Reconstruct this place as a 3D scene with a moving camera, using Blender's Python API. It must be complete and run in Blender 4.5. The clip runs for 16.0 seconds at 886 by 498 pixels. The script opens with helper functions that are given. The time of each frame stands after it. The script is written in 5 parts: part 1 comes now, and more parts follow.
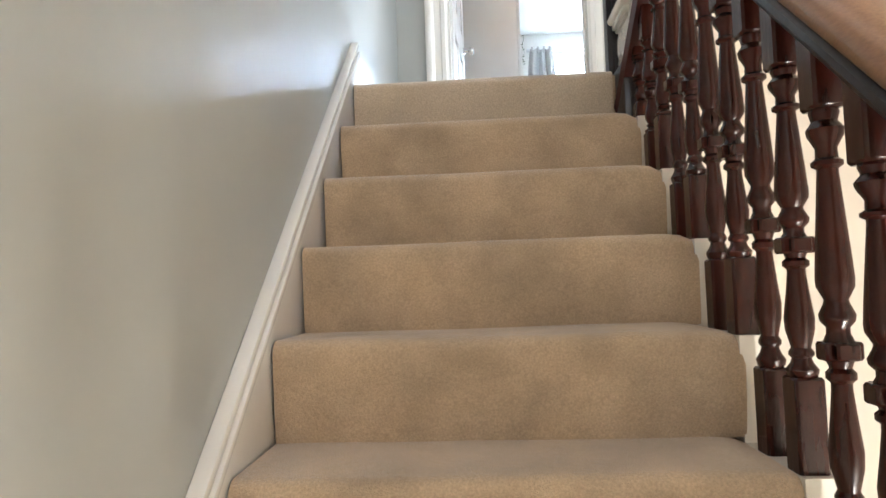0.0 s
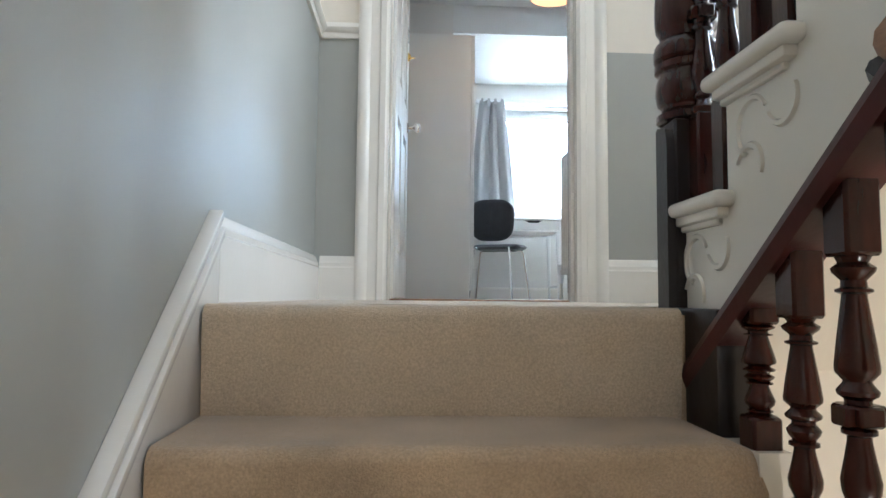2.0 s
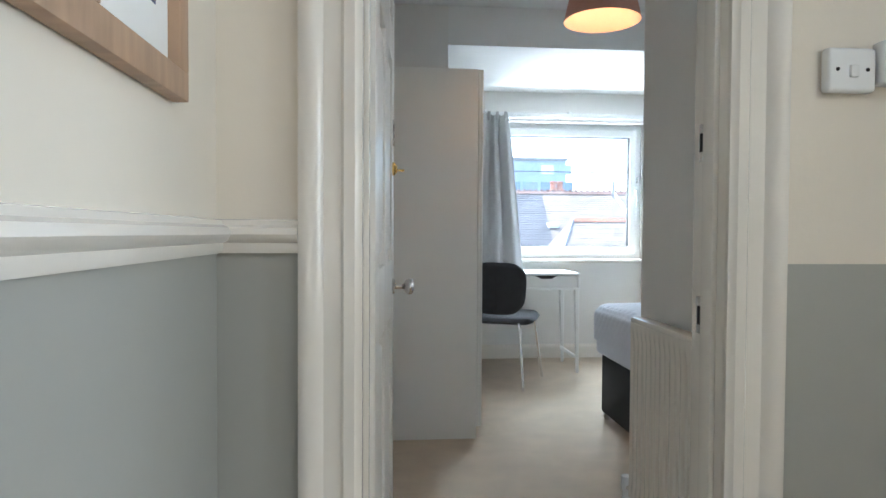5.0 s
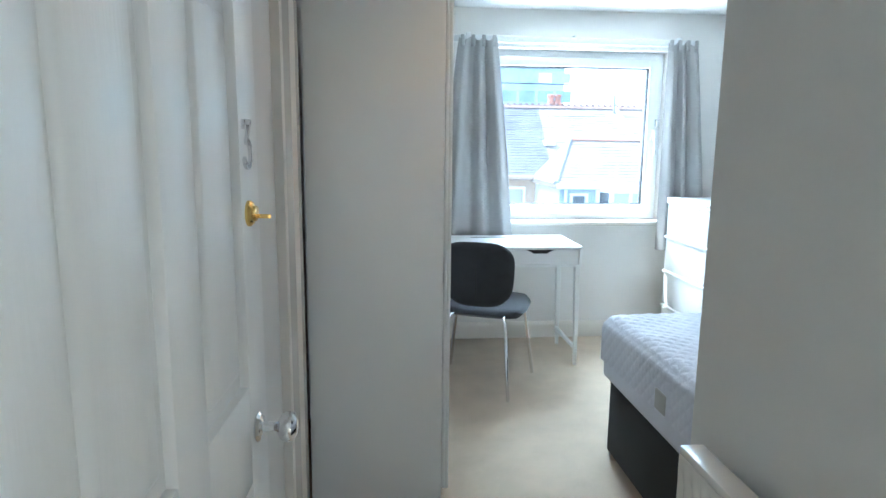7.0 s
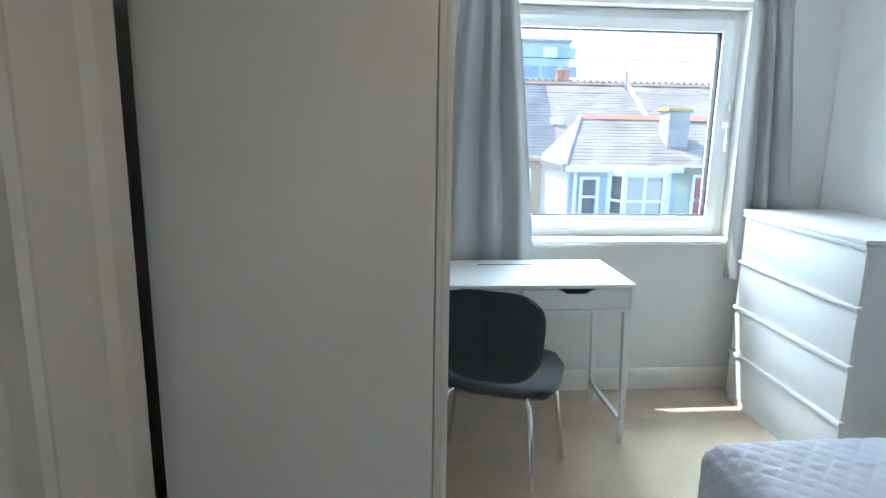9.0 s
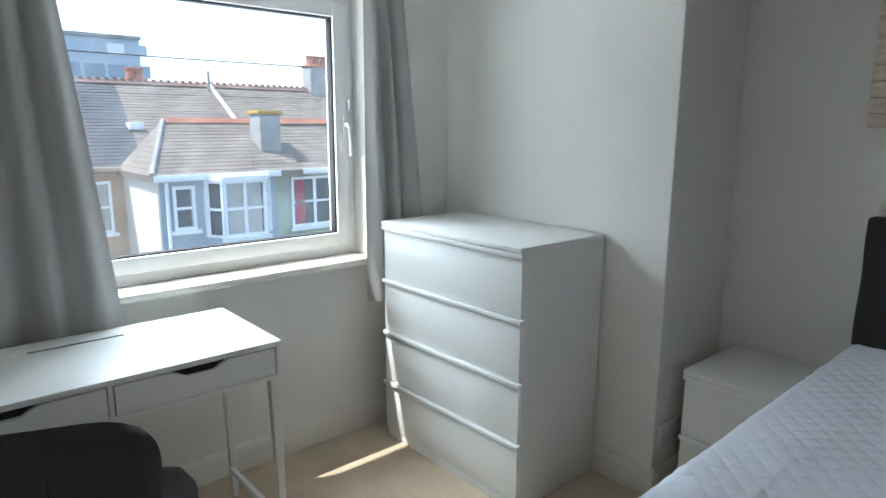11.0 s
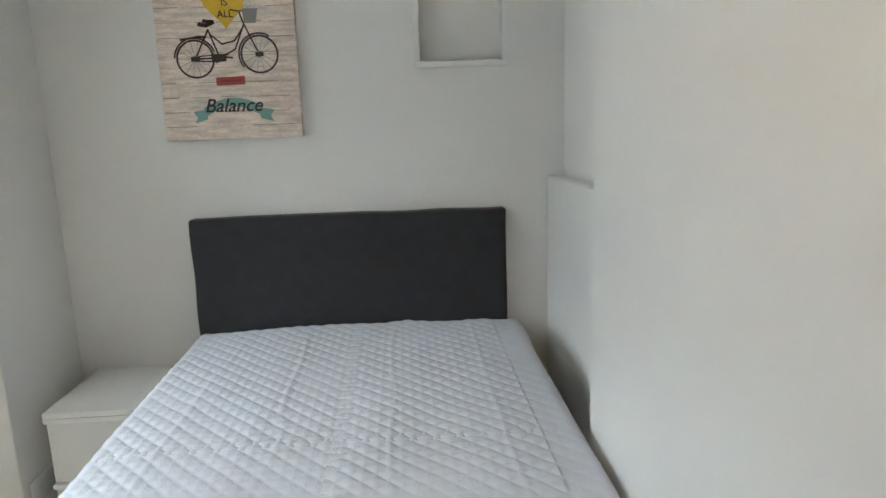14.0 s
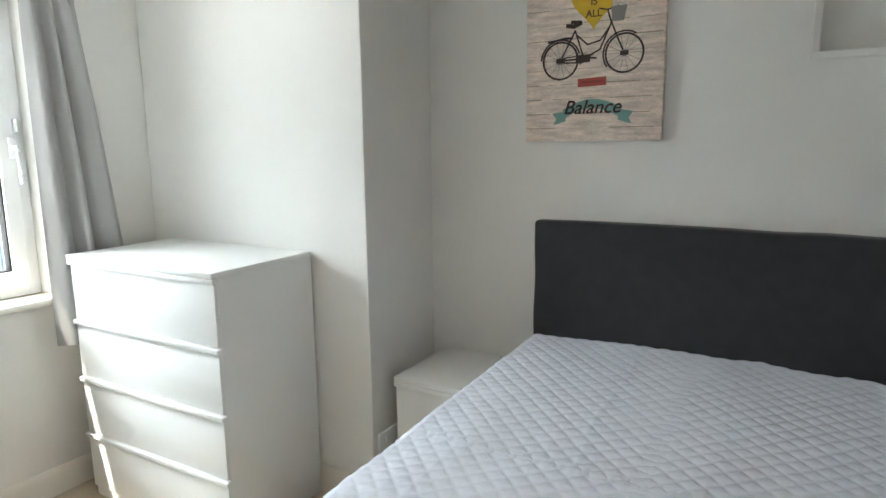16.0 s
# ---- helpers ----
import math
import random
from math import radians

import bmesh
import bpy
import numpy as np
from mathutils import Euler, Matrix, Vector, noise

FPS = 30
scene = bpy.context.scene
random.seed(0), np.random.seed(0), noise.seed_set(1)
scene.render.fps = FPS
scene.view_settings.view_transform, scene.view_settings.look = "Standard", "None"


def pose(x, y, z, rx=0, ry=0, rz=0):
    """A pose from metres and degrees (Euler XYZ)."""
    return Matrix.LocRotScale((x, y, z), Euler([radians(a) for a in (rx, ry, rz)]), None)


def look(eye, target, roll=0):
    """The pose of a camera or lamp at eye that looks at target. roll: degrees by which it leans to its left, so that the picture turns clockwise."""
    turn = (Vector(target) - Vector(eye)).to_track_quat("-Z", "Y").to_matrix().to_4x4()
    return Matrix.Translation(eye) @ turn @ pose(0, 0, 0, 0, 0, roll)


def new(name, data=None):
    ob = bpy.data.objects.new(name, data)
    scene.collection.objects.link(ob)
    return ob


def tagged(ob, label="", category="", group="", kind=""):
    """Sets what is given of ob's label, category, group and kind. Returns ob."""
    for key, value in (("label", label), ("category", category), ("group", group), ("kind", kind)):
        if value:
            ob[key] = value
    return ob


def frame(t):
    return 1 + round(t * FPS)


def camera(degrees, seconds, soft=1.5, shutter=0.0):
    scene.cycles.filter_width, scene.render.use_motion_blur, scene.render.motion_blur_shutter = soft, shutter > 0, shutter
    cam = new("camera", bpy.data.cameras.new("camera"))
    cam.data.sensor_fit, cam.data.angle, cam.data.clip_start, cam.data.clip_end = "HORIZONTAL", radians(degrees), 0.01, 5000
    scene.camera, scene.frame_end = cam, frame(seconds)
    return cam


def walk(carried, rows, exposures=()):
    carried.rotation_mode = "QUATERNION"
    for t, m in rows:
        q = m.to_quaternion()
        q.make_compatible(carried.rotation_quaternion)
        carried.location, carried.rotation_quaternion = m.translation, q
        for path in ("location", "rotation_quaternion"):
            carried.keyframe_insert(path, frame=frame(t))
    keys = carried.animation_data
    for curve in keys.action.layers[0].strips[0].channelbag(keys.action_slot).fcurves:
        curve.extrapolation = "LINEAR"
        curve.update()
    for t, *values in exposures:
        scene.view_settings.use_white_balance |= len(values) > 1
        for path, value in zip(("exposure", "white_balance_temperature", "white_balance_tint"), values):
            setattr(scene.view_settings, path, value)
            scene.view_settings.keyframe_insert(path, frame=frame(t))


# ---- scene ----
cam = camera(70.1, 16.0)
PATH = [
    (0, (0.602, 0.596, -0.631), (0.481, 2.59, -0.52), -1.9),
    (0.5, (0.512, 0.853, -0.471), (0.562, 2.847, -0.325), -1.6),
    (1, (0.531, 1.057, -0.324), (0.601, 3.05, -0.161), -0.6),
    (1.5, (0.523, 1.244, -0.158), (0.609, 3.235, 0.007), -0.5),
    (2, (0.56, 1.461, 0.015), (0.662, 3.453, 0.166), 0.6),
    (2.5, (0.542, 1.656, 0.187), (0.636, 3.649, 0.321), 0.6),
    (3, (0.565, 1.859, 0.352), (0.665, 3.854, 0.457), 0.7),
    (3.5, (0.541, 2.059, 0.501), (0.638, 4.056, 0.563), 0.9),
    (4, (0.548, 2.254, 0.682), (0.653, 4.251, 0.704), 1.0),
    (4.5, (0.532, 2.43, 0.874), (0.645, 4.427, 0.86), 0.9),
    (5, (0.518, 2.621, 1.035), (0.692, 4.612, 0.983), 0.3),
    (5.2, (0.537, 2.704, 1.077), (0.741, 4.692, 0.999), 0.5),
    (7.5, (0.768, 3.825, 1.389), (0.945, 5.78, 1.006), 0.4),
    (8, (0.771, 4.092, 1.404), (0.877, 6.049, 1.003), 0.4),
    (10.3, (1.048, 5.289, 1.426), (1.767, 7.108, 1.011), 0.8),
    (10.5, (1.058, 5.337, 1.409), (1.919, 7.097, 1.006), 0.4),
    (11, (1.078, 5.409, 1.406), (2.365, 6.89, 1.017), 0.3),
    (11.5, (1.073, 5.425, 1.412), (2.717, 6.491, 1.012), -0.0),
    (12, (1.072, 5.409, 1.4), (2.902, 6.119, 1.017), 0.2),
    (12.5, (1.084, 5.39, 1.4), (3.0, 5.823, 1.022), -0.0),
    (13, (1.11, 5.347, 1.409), (3.066, 5.524, 1.032), -0.7),
    (13.5, (1.137, 5.286, 1.412), (3.101, 5.265, 1.036), -1.5),
    (14, (1.145, 5.258, 1.414), (3.105, 5.137, 1.037), -1.9),
    (14.5, (1.148, 5.234, 1.415), (3.108, 5.095, 1.037), -2.0),
    (15, (1.183, 5.228, 1.417), (3.148, 5.159, 1.049), -1.6),
    (15.5, (1.276, 5.214, 1.417), (3.196, 5.658, 1.074), -1.3),
    (16, (1.299, 5.175, 1.4), (3.008, 6.159, 1.068), -0.7),
]
EXPOSURES = [(0, 3.6, 5500, 8), (1.0, 3.2, 5400, 7), (1.5, 3.05, 5400, 6), (3.5, 2.95, 5450, 7), (4.4, 2.8, 5600, 7), (5.0, 2.5, 5650, 6), (7.5, 2.85, 5150, 1), (8.0, 2.75, 5250, 1),
             (10.3, 1.6, 5700, 4), (11.0, 1.55, 6000, 5), (11.5, 2.0, 6300, 6), (12.5, 2.5, 6450, 6), (13.5, 2.6, 6450, 6), (14.5, 2.6, 6400, 5), (15.2, 2.55, 6450, 5), (16, 2.45, 6500, 6)]
walk(cam, [(t, look(e, g, r)) for t, e, g, r in PATH], EXPOSURES)

# ---- world and lights ----
SUN_TO = Vector((-0.5, 0.24, 1.0)).normalized()
world = bpy.data.worlds.new("sky")
scene.world = world
world.use_nodes = True
wn = world.node_tree
sky = wn.nodes.new("ShaderNodeTexSky")
sky.sky_type, sky.sun_disc = "NISHITA", False
sky.sun_elevation = math.asin(SUN_TO.z)
sky.sun_rotation = math.atan2(SUN_TO.x, SUN_TO.y)
wn.links.new(sky.outputs[0], wn.nodes["Background"].inputs[0])
wn.nodes["Background"].inputs[1].default_value = 0.15


def lamp(name, kind, m, energy, color=(1, 1, 1), **more):
    data = bpy.data.lights.new(name, kind)
    data.energy, data.color = energy, color
    if "size" in more:
        data.shape, data.size, data.size_y = "RECTANGLE", more["size"][0], more["size"][1]
    if "radius" in more:
        data.shadow_soft_size = more["radius"]
    ob = new(name, data)
    ob.matrix_world = m
    return data


sun = lamp("sun", "SUN", look(SUN_TO * 30, (0, 0, 0)), 2.2, (1.0, 0.95, 0.87))
sun.angle = radians(0.5)
# fill lamp above the bedroom window, out of view, standing in for sky light
lamp("window_sky_fill", "AREA", look((1.95, 9.25, 3.0), (2.2, 5.6, 1.2)), 78, (0.84, 0.935, 1.0), size=(2.8, 1.6))
# second fill lamp, added low outside to stand in for street bounce
lamp("street_bounce_fill", "AREA", look((1.5, 8.75, 0.05), (3.3, 5.4, 1.7)), 52, (0.93, 0.965, 1.0), size=(2.6, 1.0))
# added stair fill lamp at a made-up window behind the camera
lamp("stair_fill", "AREA", look((0.95, -1.5, 0.85), (0.8, 1.5, -0.8)), 3.0, (1.0, 0.88, 0.74), size=(0.6, 0.6))
# added landing fill lamp, aimed at the left wall from a made-up passage
lamp("landing_fill", "AREA", look((2.87, 2.97, 1.4), (0.2, 3.0, 1.0)), 5.0, (0.92, 0.97, 1.0), size=(0.45, 1.0))
# added fill lamp under a made-up rooflight
lamp("rooflight_fill", "AREA", look((1.5, 1.8, 2.58), (0.2, 2.7, 0.6)), 1.2, (0.93, 0.97, 1.0), size=(0.8, 0.8))
lamp("pendant_bulb", "POINT", pose(1.47, 5.40, 2.045), 0.7, (1.0, 0.72, 0.42), radius=0.04)
# added lamp without a fitting, for the warm glow from the lower hall
lamp("lower_hall_fill", "POINT", pose(1.6, 0.3, -2.0), 10.0, (1.0, 0.88, 0.72), radius=0.06)


# ---- materials ----
def material(name, color, rough=0.5, metal=0.0, vary=0.06, scale=3.0, fine=0.0, fine_scale=300.0, bump=0.0, bump_scale=120.0,
             coat=0.0, sheen=0.0, stretch=(1, 1, 1), piece=0.0, spec=0.5):
    m = bpy.data.materials.new(name)
    m.use_nodes = True
    t = m.node_tree
    n, l = t.nodes, t.links
    b = n["Principled BSDF"]
    b.inputs["Roughness"].default_value, b.inputs["Metallic"].default_value = rough, metal
    b.inputs["Coat Weight"].default_value, b.inputs["Sheen Weight"].default_value = coat, sheen
    b.inputs["Specular IOR Level"].default_value = spec
    tc, mp = n.new("ShaderNodeTexCoord"), n.new("ShaderNodeMapping")
    mp.inputs["Scale"].default_value = stretch
    l.new(tc.outputs["Object"], mp.inputs[0])
    big = n.new("ShaderNodeTexNoise")
    big.inputs["Scale"].default_value, big.inputs["Detail"].default_value = scale, 5
    l.new(mp.outputs[0], big.inputs["Vector"])
    sm = n.new("ShaderNodeTexNoise")
    sm.inputs["Scale"].default_value, sm.inputs["Detail"].default_value = fine_scale, 3
    l.new(mp.outputs[0], sm.inputs["Vector"])
    hsv = n.new("ShaderNodeHueSaturation")
    hsv.inputs["Color"].default_value = (*color, 1)
    r1 = n.new("ShaderNodeMapRange")
    r1.inputs[1].default_value, r1.inputs[2].default_value = 0.3, 0.7
    r1.inputs[3].default_value, r1.inputs[4].default_value = 1 - vary, 1 + vary
    l.new(big.outputs[0], r1.inputs[0])
    r2 = n.new("ShaderNodeMapRange")
    r2.inputs[1].default_value, r2.inputs[2].default_value = 0.3, 0.7
    r2.inputs[3].default_value, r2.inputs[4].default_value = 1 - fine, 1 + fine
    l.new(sm.outputs[0], r2.inputs[0])
    mul = n.new("ShaderNodeMath")
    mul.operation = "MULTIPLY"
    l.new(r1.outputs[0], mul.inputs[0])
    l.new(r2.outputs[0], mul.inputs[1])
    value = mul.outputs[0]
    if piece:
        oi, r3, m3 = n.new("ShaderNodeObjectInfo"), n.new("ShaderNodeMapRange"), n.new("ShaderNodeMath")
        r3.inputs[3].default_value, r3.inputs[4].default_value = 1 - piece, 1 + piece
        l.new(oi.outputs["Random"], r3.inputs[0])
        m3.operation = "MULTIPLY"
        l.new(value, m3.inputs[0])
        l.new(r3.outputs[0], m3.inputs[1])
        value = m3.outputs[0]
    l.new(value, hsv.inputs["Value"])
    l.new(hsv.outputs[0], b.inputs["Base Color"])
    if bump:
        bn, bt = n.new("ShaderNodeBump"), n.new("ShaderNodeTexNoise")
        bt.inputs["Scale"].default_value, bt.inputs["Detail"].default_value = bump_scale, 4
        l.new(mp.outputs[0], bt.inputs["Vector"])
        bn.inputs["Strength"].default_value, bn.inputs["Distance"].default_value = bump, 0.004
        l.new(bt.outputs[0], bn.inputs["Height"])
        l.new(bn.outputs[0], b.inputs["Normal"])
    return m


M_WALL = material("white_wall_paint", (0.78, 0.765, 0.73), 0.6, vary=0.02, bump=0.12, bump_scale=60)
M_CREAM = material("cream_wall_paint", (0.78, 0.715, 0.61), 0.55, vary=0.02, bump=0.12, bump_scale=60)
M_GREY = material("grey_wall_paint", (0.375, 0.375, 0.34), 0.45, vary=0.03, bump=0.06, bump_scale=50)
M_CEIL = material("ceiling_paint", (0.8, 0.8, 0.78), 0.8, vary=0.02, bump=0.1, bump_scale=40)
M_GLOSS = material("gloss_cream_paint", (0.78, 0.74, 0.67), 0.22, vary=0.03, bump=0.08, bump_scale=40, coat=0.3)
M_CARPET = material("beige_carpet", (0.46, 0.335, 0.21), 0.95, vary=0.2, scale=7, fine=0.16, fine_scale=260, bump=0.8, bump_scale=420, sheen=0.3)
# bedroom carpet; on landing and top step its paleness stands in for light
M_CARPET_BED_AND_LIT = material("bedroom_and_lit_landing_carpet", (0.53, 0.42, 0.295), 0.95, vary=0.09, scale=7, fine=0.16, fine_scale=260, bump=0.8, bump_scale=420, sheen=0.3)
M_DARKWOOD = material("dark_varnished_wood", (0.036, 0.0075, 0.0045), 0.24, vary=0.4, scale=14, fine=0.2, fine_scale=90, coat=0.1, spec=0.35, bump=0.1, stretch=(1, 1, 0.2))
M_REDWOOD = material("red_varnished_wood", (0.06, 0.011, 0.011), 0.28, vary=0.3, scale=10, coat=0.15, spec=0.4, bump=0.1)
M_BLACKWOOD = material("black_stained_wood", (0.010, 0.006, 0.006), 0.35, vary=0.4, scale=18, bump=0.25, bump_scale=40)
M_RAILWOOD = material("worn_oak_rail", (0.30, 0.15, 0.07), 0.3, vary=0.2, scale=9, fine=0.15, coat=0.3, stretch=(1, 0.2, 1))
M_WHITE = material("white_foil", (0.8, 0.8, 0.78), 0.35, vary=0.015, bump=0.03, bump_scale=200)
M_DOOR = material("white_door_paint", (0.8, 0.78, 0.74), 0.3, vary=0.02, bump=0.16, bump_scale=26, stretch=(6, 6, 0.5))
M_UPVC = material("white_plastic", (0.82, 0.83, 0.83), 0.25, vary=0.02)
M_CURTAIN = material("grey_curtain", (0.40, 0.395, 0.385), 0.85, vary=0.04, fine=0.12, fine_scale=700, sheen=0.2, bump=0.2, bump_scale=600)
M_FABRIC = material("charcoal_fabric", (0.026, 0.026, 0.031), 0.9, vary=0.15, scale=20, fine=0.3, fine_scale=600, bump=0.4, bump_scale=500, sheen=0.25)
M_BLACK = material("black_fabric", (0.012, 0.012, 0.013), 0.85, vary=0.2, fine=0.2, fine_scale=500)
M_QUILT = material("white_quilt", (0.62, 0.635, 0.70), 0.8, vary=0.03, scale=9, fine=0.04, fine_scale=500, bump=0.25, bump_scale=160, sheen=0.2)
M_CHROME = material("chrome", (0.75, 0.75, 0.76), 0.12, 1.0, vary=0.03)
M_BRASS = material("brass", (0.80, 0.55, 0.18), 0.2, 1.0, vary=0.08)
# near-black for painted shade in slots and gaps, and for switch screws
M_DARKGAP = material("gap_shade_and_screw_black", (0.02, 0.02, 0.02), 0.8)
M_SHADE = material("terracotta_shade", (0.55, 0.30, 0.22), 0.8, vary=0.06, fine=0.1)
M_PINE = material("pale_oak_frame", (0.42, 0.28, 0.18), 0.5, vary=0.15, scale=8, stretch=(1, 6, 1))


def glass(name):
    m = bpy.data.materials.new(name)
    m.use_nodes = True
    b = m.node_tree.nodes["Principled BSDF"]
    b.inputs["Transmission Weight"].default_value = 1.0
    b.inputs["Roughness"].default_value, b.inputs["IOR"].default_value = 0.0, 1.45
    b.inputs["Base Color"].default_value = (0.97, 0.985, 0.98, 1)
    return m


M_GLASS = glass("clear_glass")


def glare_glass(name):
    """Clear glass whose thin uneven dust film paints in the haze of glare."""
    m = glass(name)
    n, l = m.node_tree.nodes, m.node_tree.links
    film, mix, speck, amount = n.new("ShaderNodeBsdfTranslucent"), n.new("ShaderNodeMixShader"), n.new("ShaderNodeTexNoise"), n.new("ShaderNodeMapRange")
    film.inputs["Color"].default_value = (0.9, 0.9, 0.92, 1)
    where = n.new("ShaderNodeTexCoord")
    l.new(where.outputs["Object"], speck.inputs["Vector"])
    speck.inputs["Scale"].default_value, speck.inputs["Detail"].default_value = 9.0, 8
    amount.inputs[1].default_value, amount.inputs[2].default_value = 0.35, 0.7
    amount.inputs[3].default_value, amount.inputs[4].default_value = 0.005, 0.016
    l.new(speck.outputs[0], amount.inputs[0])
    l.new(amount.outputs[0], mix.inputs[0])
    l.new(n["Principled BSDF"].outputs[0], mix.inputs[1])
    l.new(film.outputs[0], mix.inputs[2])
    l.new(mix.outputs[0], n["Material Output"].inputs["Surface"])
    return m


M_GLARE = glare_glass("glare_haze_window_glass")


# ---- building helpers ----
def put(bm, name, mat, parent=None, label="", smooth=False):
    bmesh.ops.recalc_face_normals(bm, faces=bm.faces)
    me = bpy.data.meshes.new(name)
    bm.to_mesh(me)
    bm.free()
    if smooth:
        for p in me.polygons:
            p.use_smooth = True
        me.set_sharp_from_angle(angle=radians(38))
    me.materials.append(mat)
    ob = new(name, me)
    if parent is not None:
        ob.parent = parent
    if label:
        ob["label"] = label
    return ob


def part(name, bm, mat, parent, label="", smooth=True):
    return put(bm, name, mat, parent, label, smooth)


def thing(name, label, category, m=None, group=""):
    ob = new(name)
    ob.matrix_world = m if m is not None else Matrix()
    return tagged(ob, label, category, group)


def box(x0, x1, y0, y1, z0, z1, bevel=0.0, seg=2, bm=None):
    b = bmesh.new()
    bmesh.ops.create_cube(b, size=1.0)
    for v in b.verts:
        v.co = Vector(((x0 + x1) / 2 + v.co.x * (x1 - x0), (y0 + y1) / 2 + v.co.y * (y1 - y0), (z0 + z1) / 2 + v.co.z * (z1 - z0)))
    if bevel:
        bmesh.ops.bevel(b, geom=b.edges[:] + b.verts[:], offset=bevel, segments=seg, affect="EDGES", profile=0.5)
    return joined(b, bm)


def joined(b, bm):
    if bm is None:
        return b
    me = bpy.data.meshes.new("tmp")
    b.to_mesh(me)
    b.free()
    bm.from_mesh(me)
    bpy.data.meshes.remove(me)
    return bm


def moved(b, m):
    bmesh.ops.transform(b, matrix=m, verts=b.verts)
    return b


def lathe(profile, seg=20, bm=None, at=(0, 0)):
    """A turned solid from (radius, z) pairs, closed at both ends."""
    b = bmesh.new()
    rings = []
    for r, z in profile:
        rings.append([b.verts.new((at[0] + r * math.cos(2 * math.pi * k / seg), at[1] + r * math.sin(2 * math.pi * k / seg), z)) for k in range(seg)])
    for a, c in zip(rings, rings[1:]):
        for k in range(seg):
            b.faces.new((a[k], a[(k + 1) % seg], c[(k + 1) % seg], c[k]))
    b.faces.new(rings[0][::-1])
    b.faces.new(rings[-1])
    return joined(b, bm)


def prism(outline, axis, lo, hi, bevel=0.0, bm=None):
    """An outline pulled along an axis: 'x' takes (y, z), 'y' takes (x, z), 'z' takes (x, y)."""
    b = bmesh.new()
    at = {"x": lambda u, v, w: (w, u, v), "y": lambda u, v, w: (u, w, v), "z": lambda u, v, w: (u, v, w)}[axis]
    ends = [[b.verts.new(at(u, v, w)) for u, v in outline] for w in (lo, hi)]
    b.faces.new(ends[0])
    b.faces.new(ends[1][::-1])
    k = len(outline)
    for i in range(k):
        b.faces.new((ends[0][i], ends[1][i], ends[1][(i + 1) % k], ends[0][(i + 1) % k]))
    if bevel:
        bmesh.ops.bevel(b, geom=b.edges[:], offset=bevel, segments=2, affect="EDGES", profile=0.5)
    return joined(b, bm)


def tube(points, r, seg=10, bm=None):
    b = bmesh.new()
    pts = [Vector(p) for p in points]
    rings = []
    for i, p in enumerate(pts):
        d = (pts[min(i + 1, len(pts) - 1)] - pts[max(i - 1, 0)]).normalized()
        s = d.cross(Vector((0, 0, 1)))
        if s.length < 1e-3:
            s = d.cross(Vector((1, 0, 0)))
        s.normalize()
        u = s.cross(d)
        rings.append([b.verts.new(p + r * (math.cos(2 * math.pi * k / seg) * s + math.sin(2 * math.pi * k / seg) * u)) for k in range(seg)])
    for a, c in zip(rings, rings[1:]):
        for k in range(seg):
            b.faces.new((a[k], a[(k + 1) % seg], c[(k + 1) % seg], c[k]))
    b.faces.new(rings[0])
    b.faces.new(rings[-1][::-1])
    return joined(b, bm)


def sheet(nu, nv, fn, thick=0.0, bm=None):
    """A grid fn(u, v) over 0..1, with a back at a distance where thick is set."""
    b = bmesh.new()
    g = [[b.verts.new(fn(i / nu, j / nv)) for j in range(nv + 1)] for i in range(nu + 1)]
    for i in range(nu):
        for j in range(nv):
            b.faces.new((g[i][j], g[i + 1][j], g[i + 1][j + 1], g[i][j + 1]))
    if thick:
        bmesh.ops.recalc_face_normals(b, faces=b.faces)
        bmesh.ops.solidify(b, geom=b.faces[:], thickness=thick)
    return joined(b, bm)


def setting(name, bm, mat, label="", category="", smooth=False):
    return tagged(put(bm, name, mat, None, "", smooth), label, category, "", "structure")


# ---- structure: hall, landing, bedroom ----
CEIL, LOWCEIL, HALLCEIL = 2.43, 2.19, 2.6
DY0, DY1 = 3.83, 3.96          # door wall
DX0, DX1 = 0.47, 1.19          # door opening
WY = 7.75                      # window wall
RISE, GOING = 0.181, 0.2

setting("floor", box(0.2, 3.75, 2.52, 7.92, -0.25, -0.012), M_CARPET, "carpeted landing and bedroom subfloor", "floor")
# same carpet as the stairs, coloured paler to paint in grazing light
setting("floor_landing", box(0.2, 1.95, 2.66, 3.90, -0.012, 0.0), M_CARPET_BED_AND_LIT, "beige cut-pile carpet on the landing", "carpet")
setting("floor_bedroom", box(0.3, 3.65, 3.915, 7.8, -0.012, 0.001), M_CARPET_BED_AND_LIT, "pale beige carpet across the bedroom floor", "carpet")
setting("threshold_trim", box(DX0, DX1, 3.895, 3.92, -0.012, 0.006, 0.003), M_RAILWOOD, "thin worn threshold strip in the doorway", "threshold")
setting("floor_lower_hall", box(0.0, 3.0, -3.0, 2.5, -3.05, -2.95), M_CARPET, "carpeted lower hall floor", "floor")

setting("wall_hall_left_lower", box(0.05, 0.2, -1.6, 3.96, -3.0, 1.01), M_GREY, "grey satin paint below the dado rail", "wall")
setting("wall_hall_left_upper", box(0.05, 0.2, -1.6, 3.96, 1.01, HALLCEIL), M_CREAM, "cream paint above the dado rail", "wall")
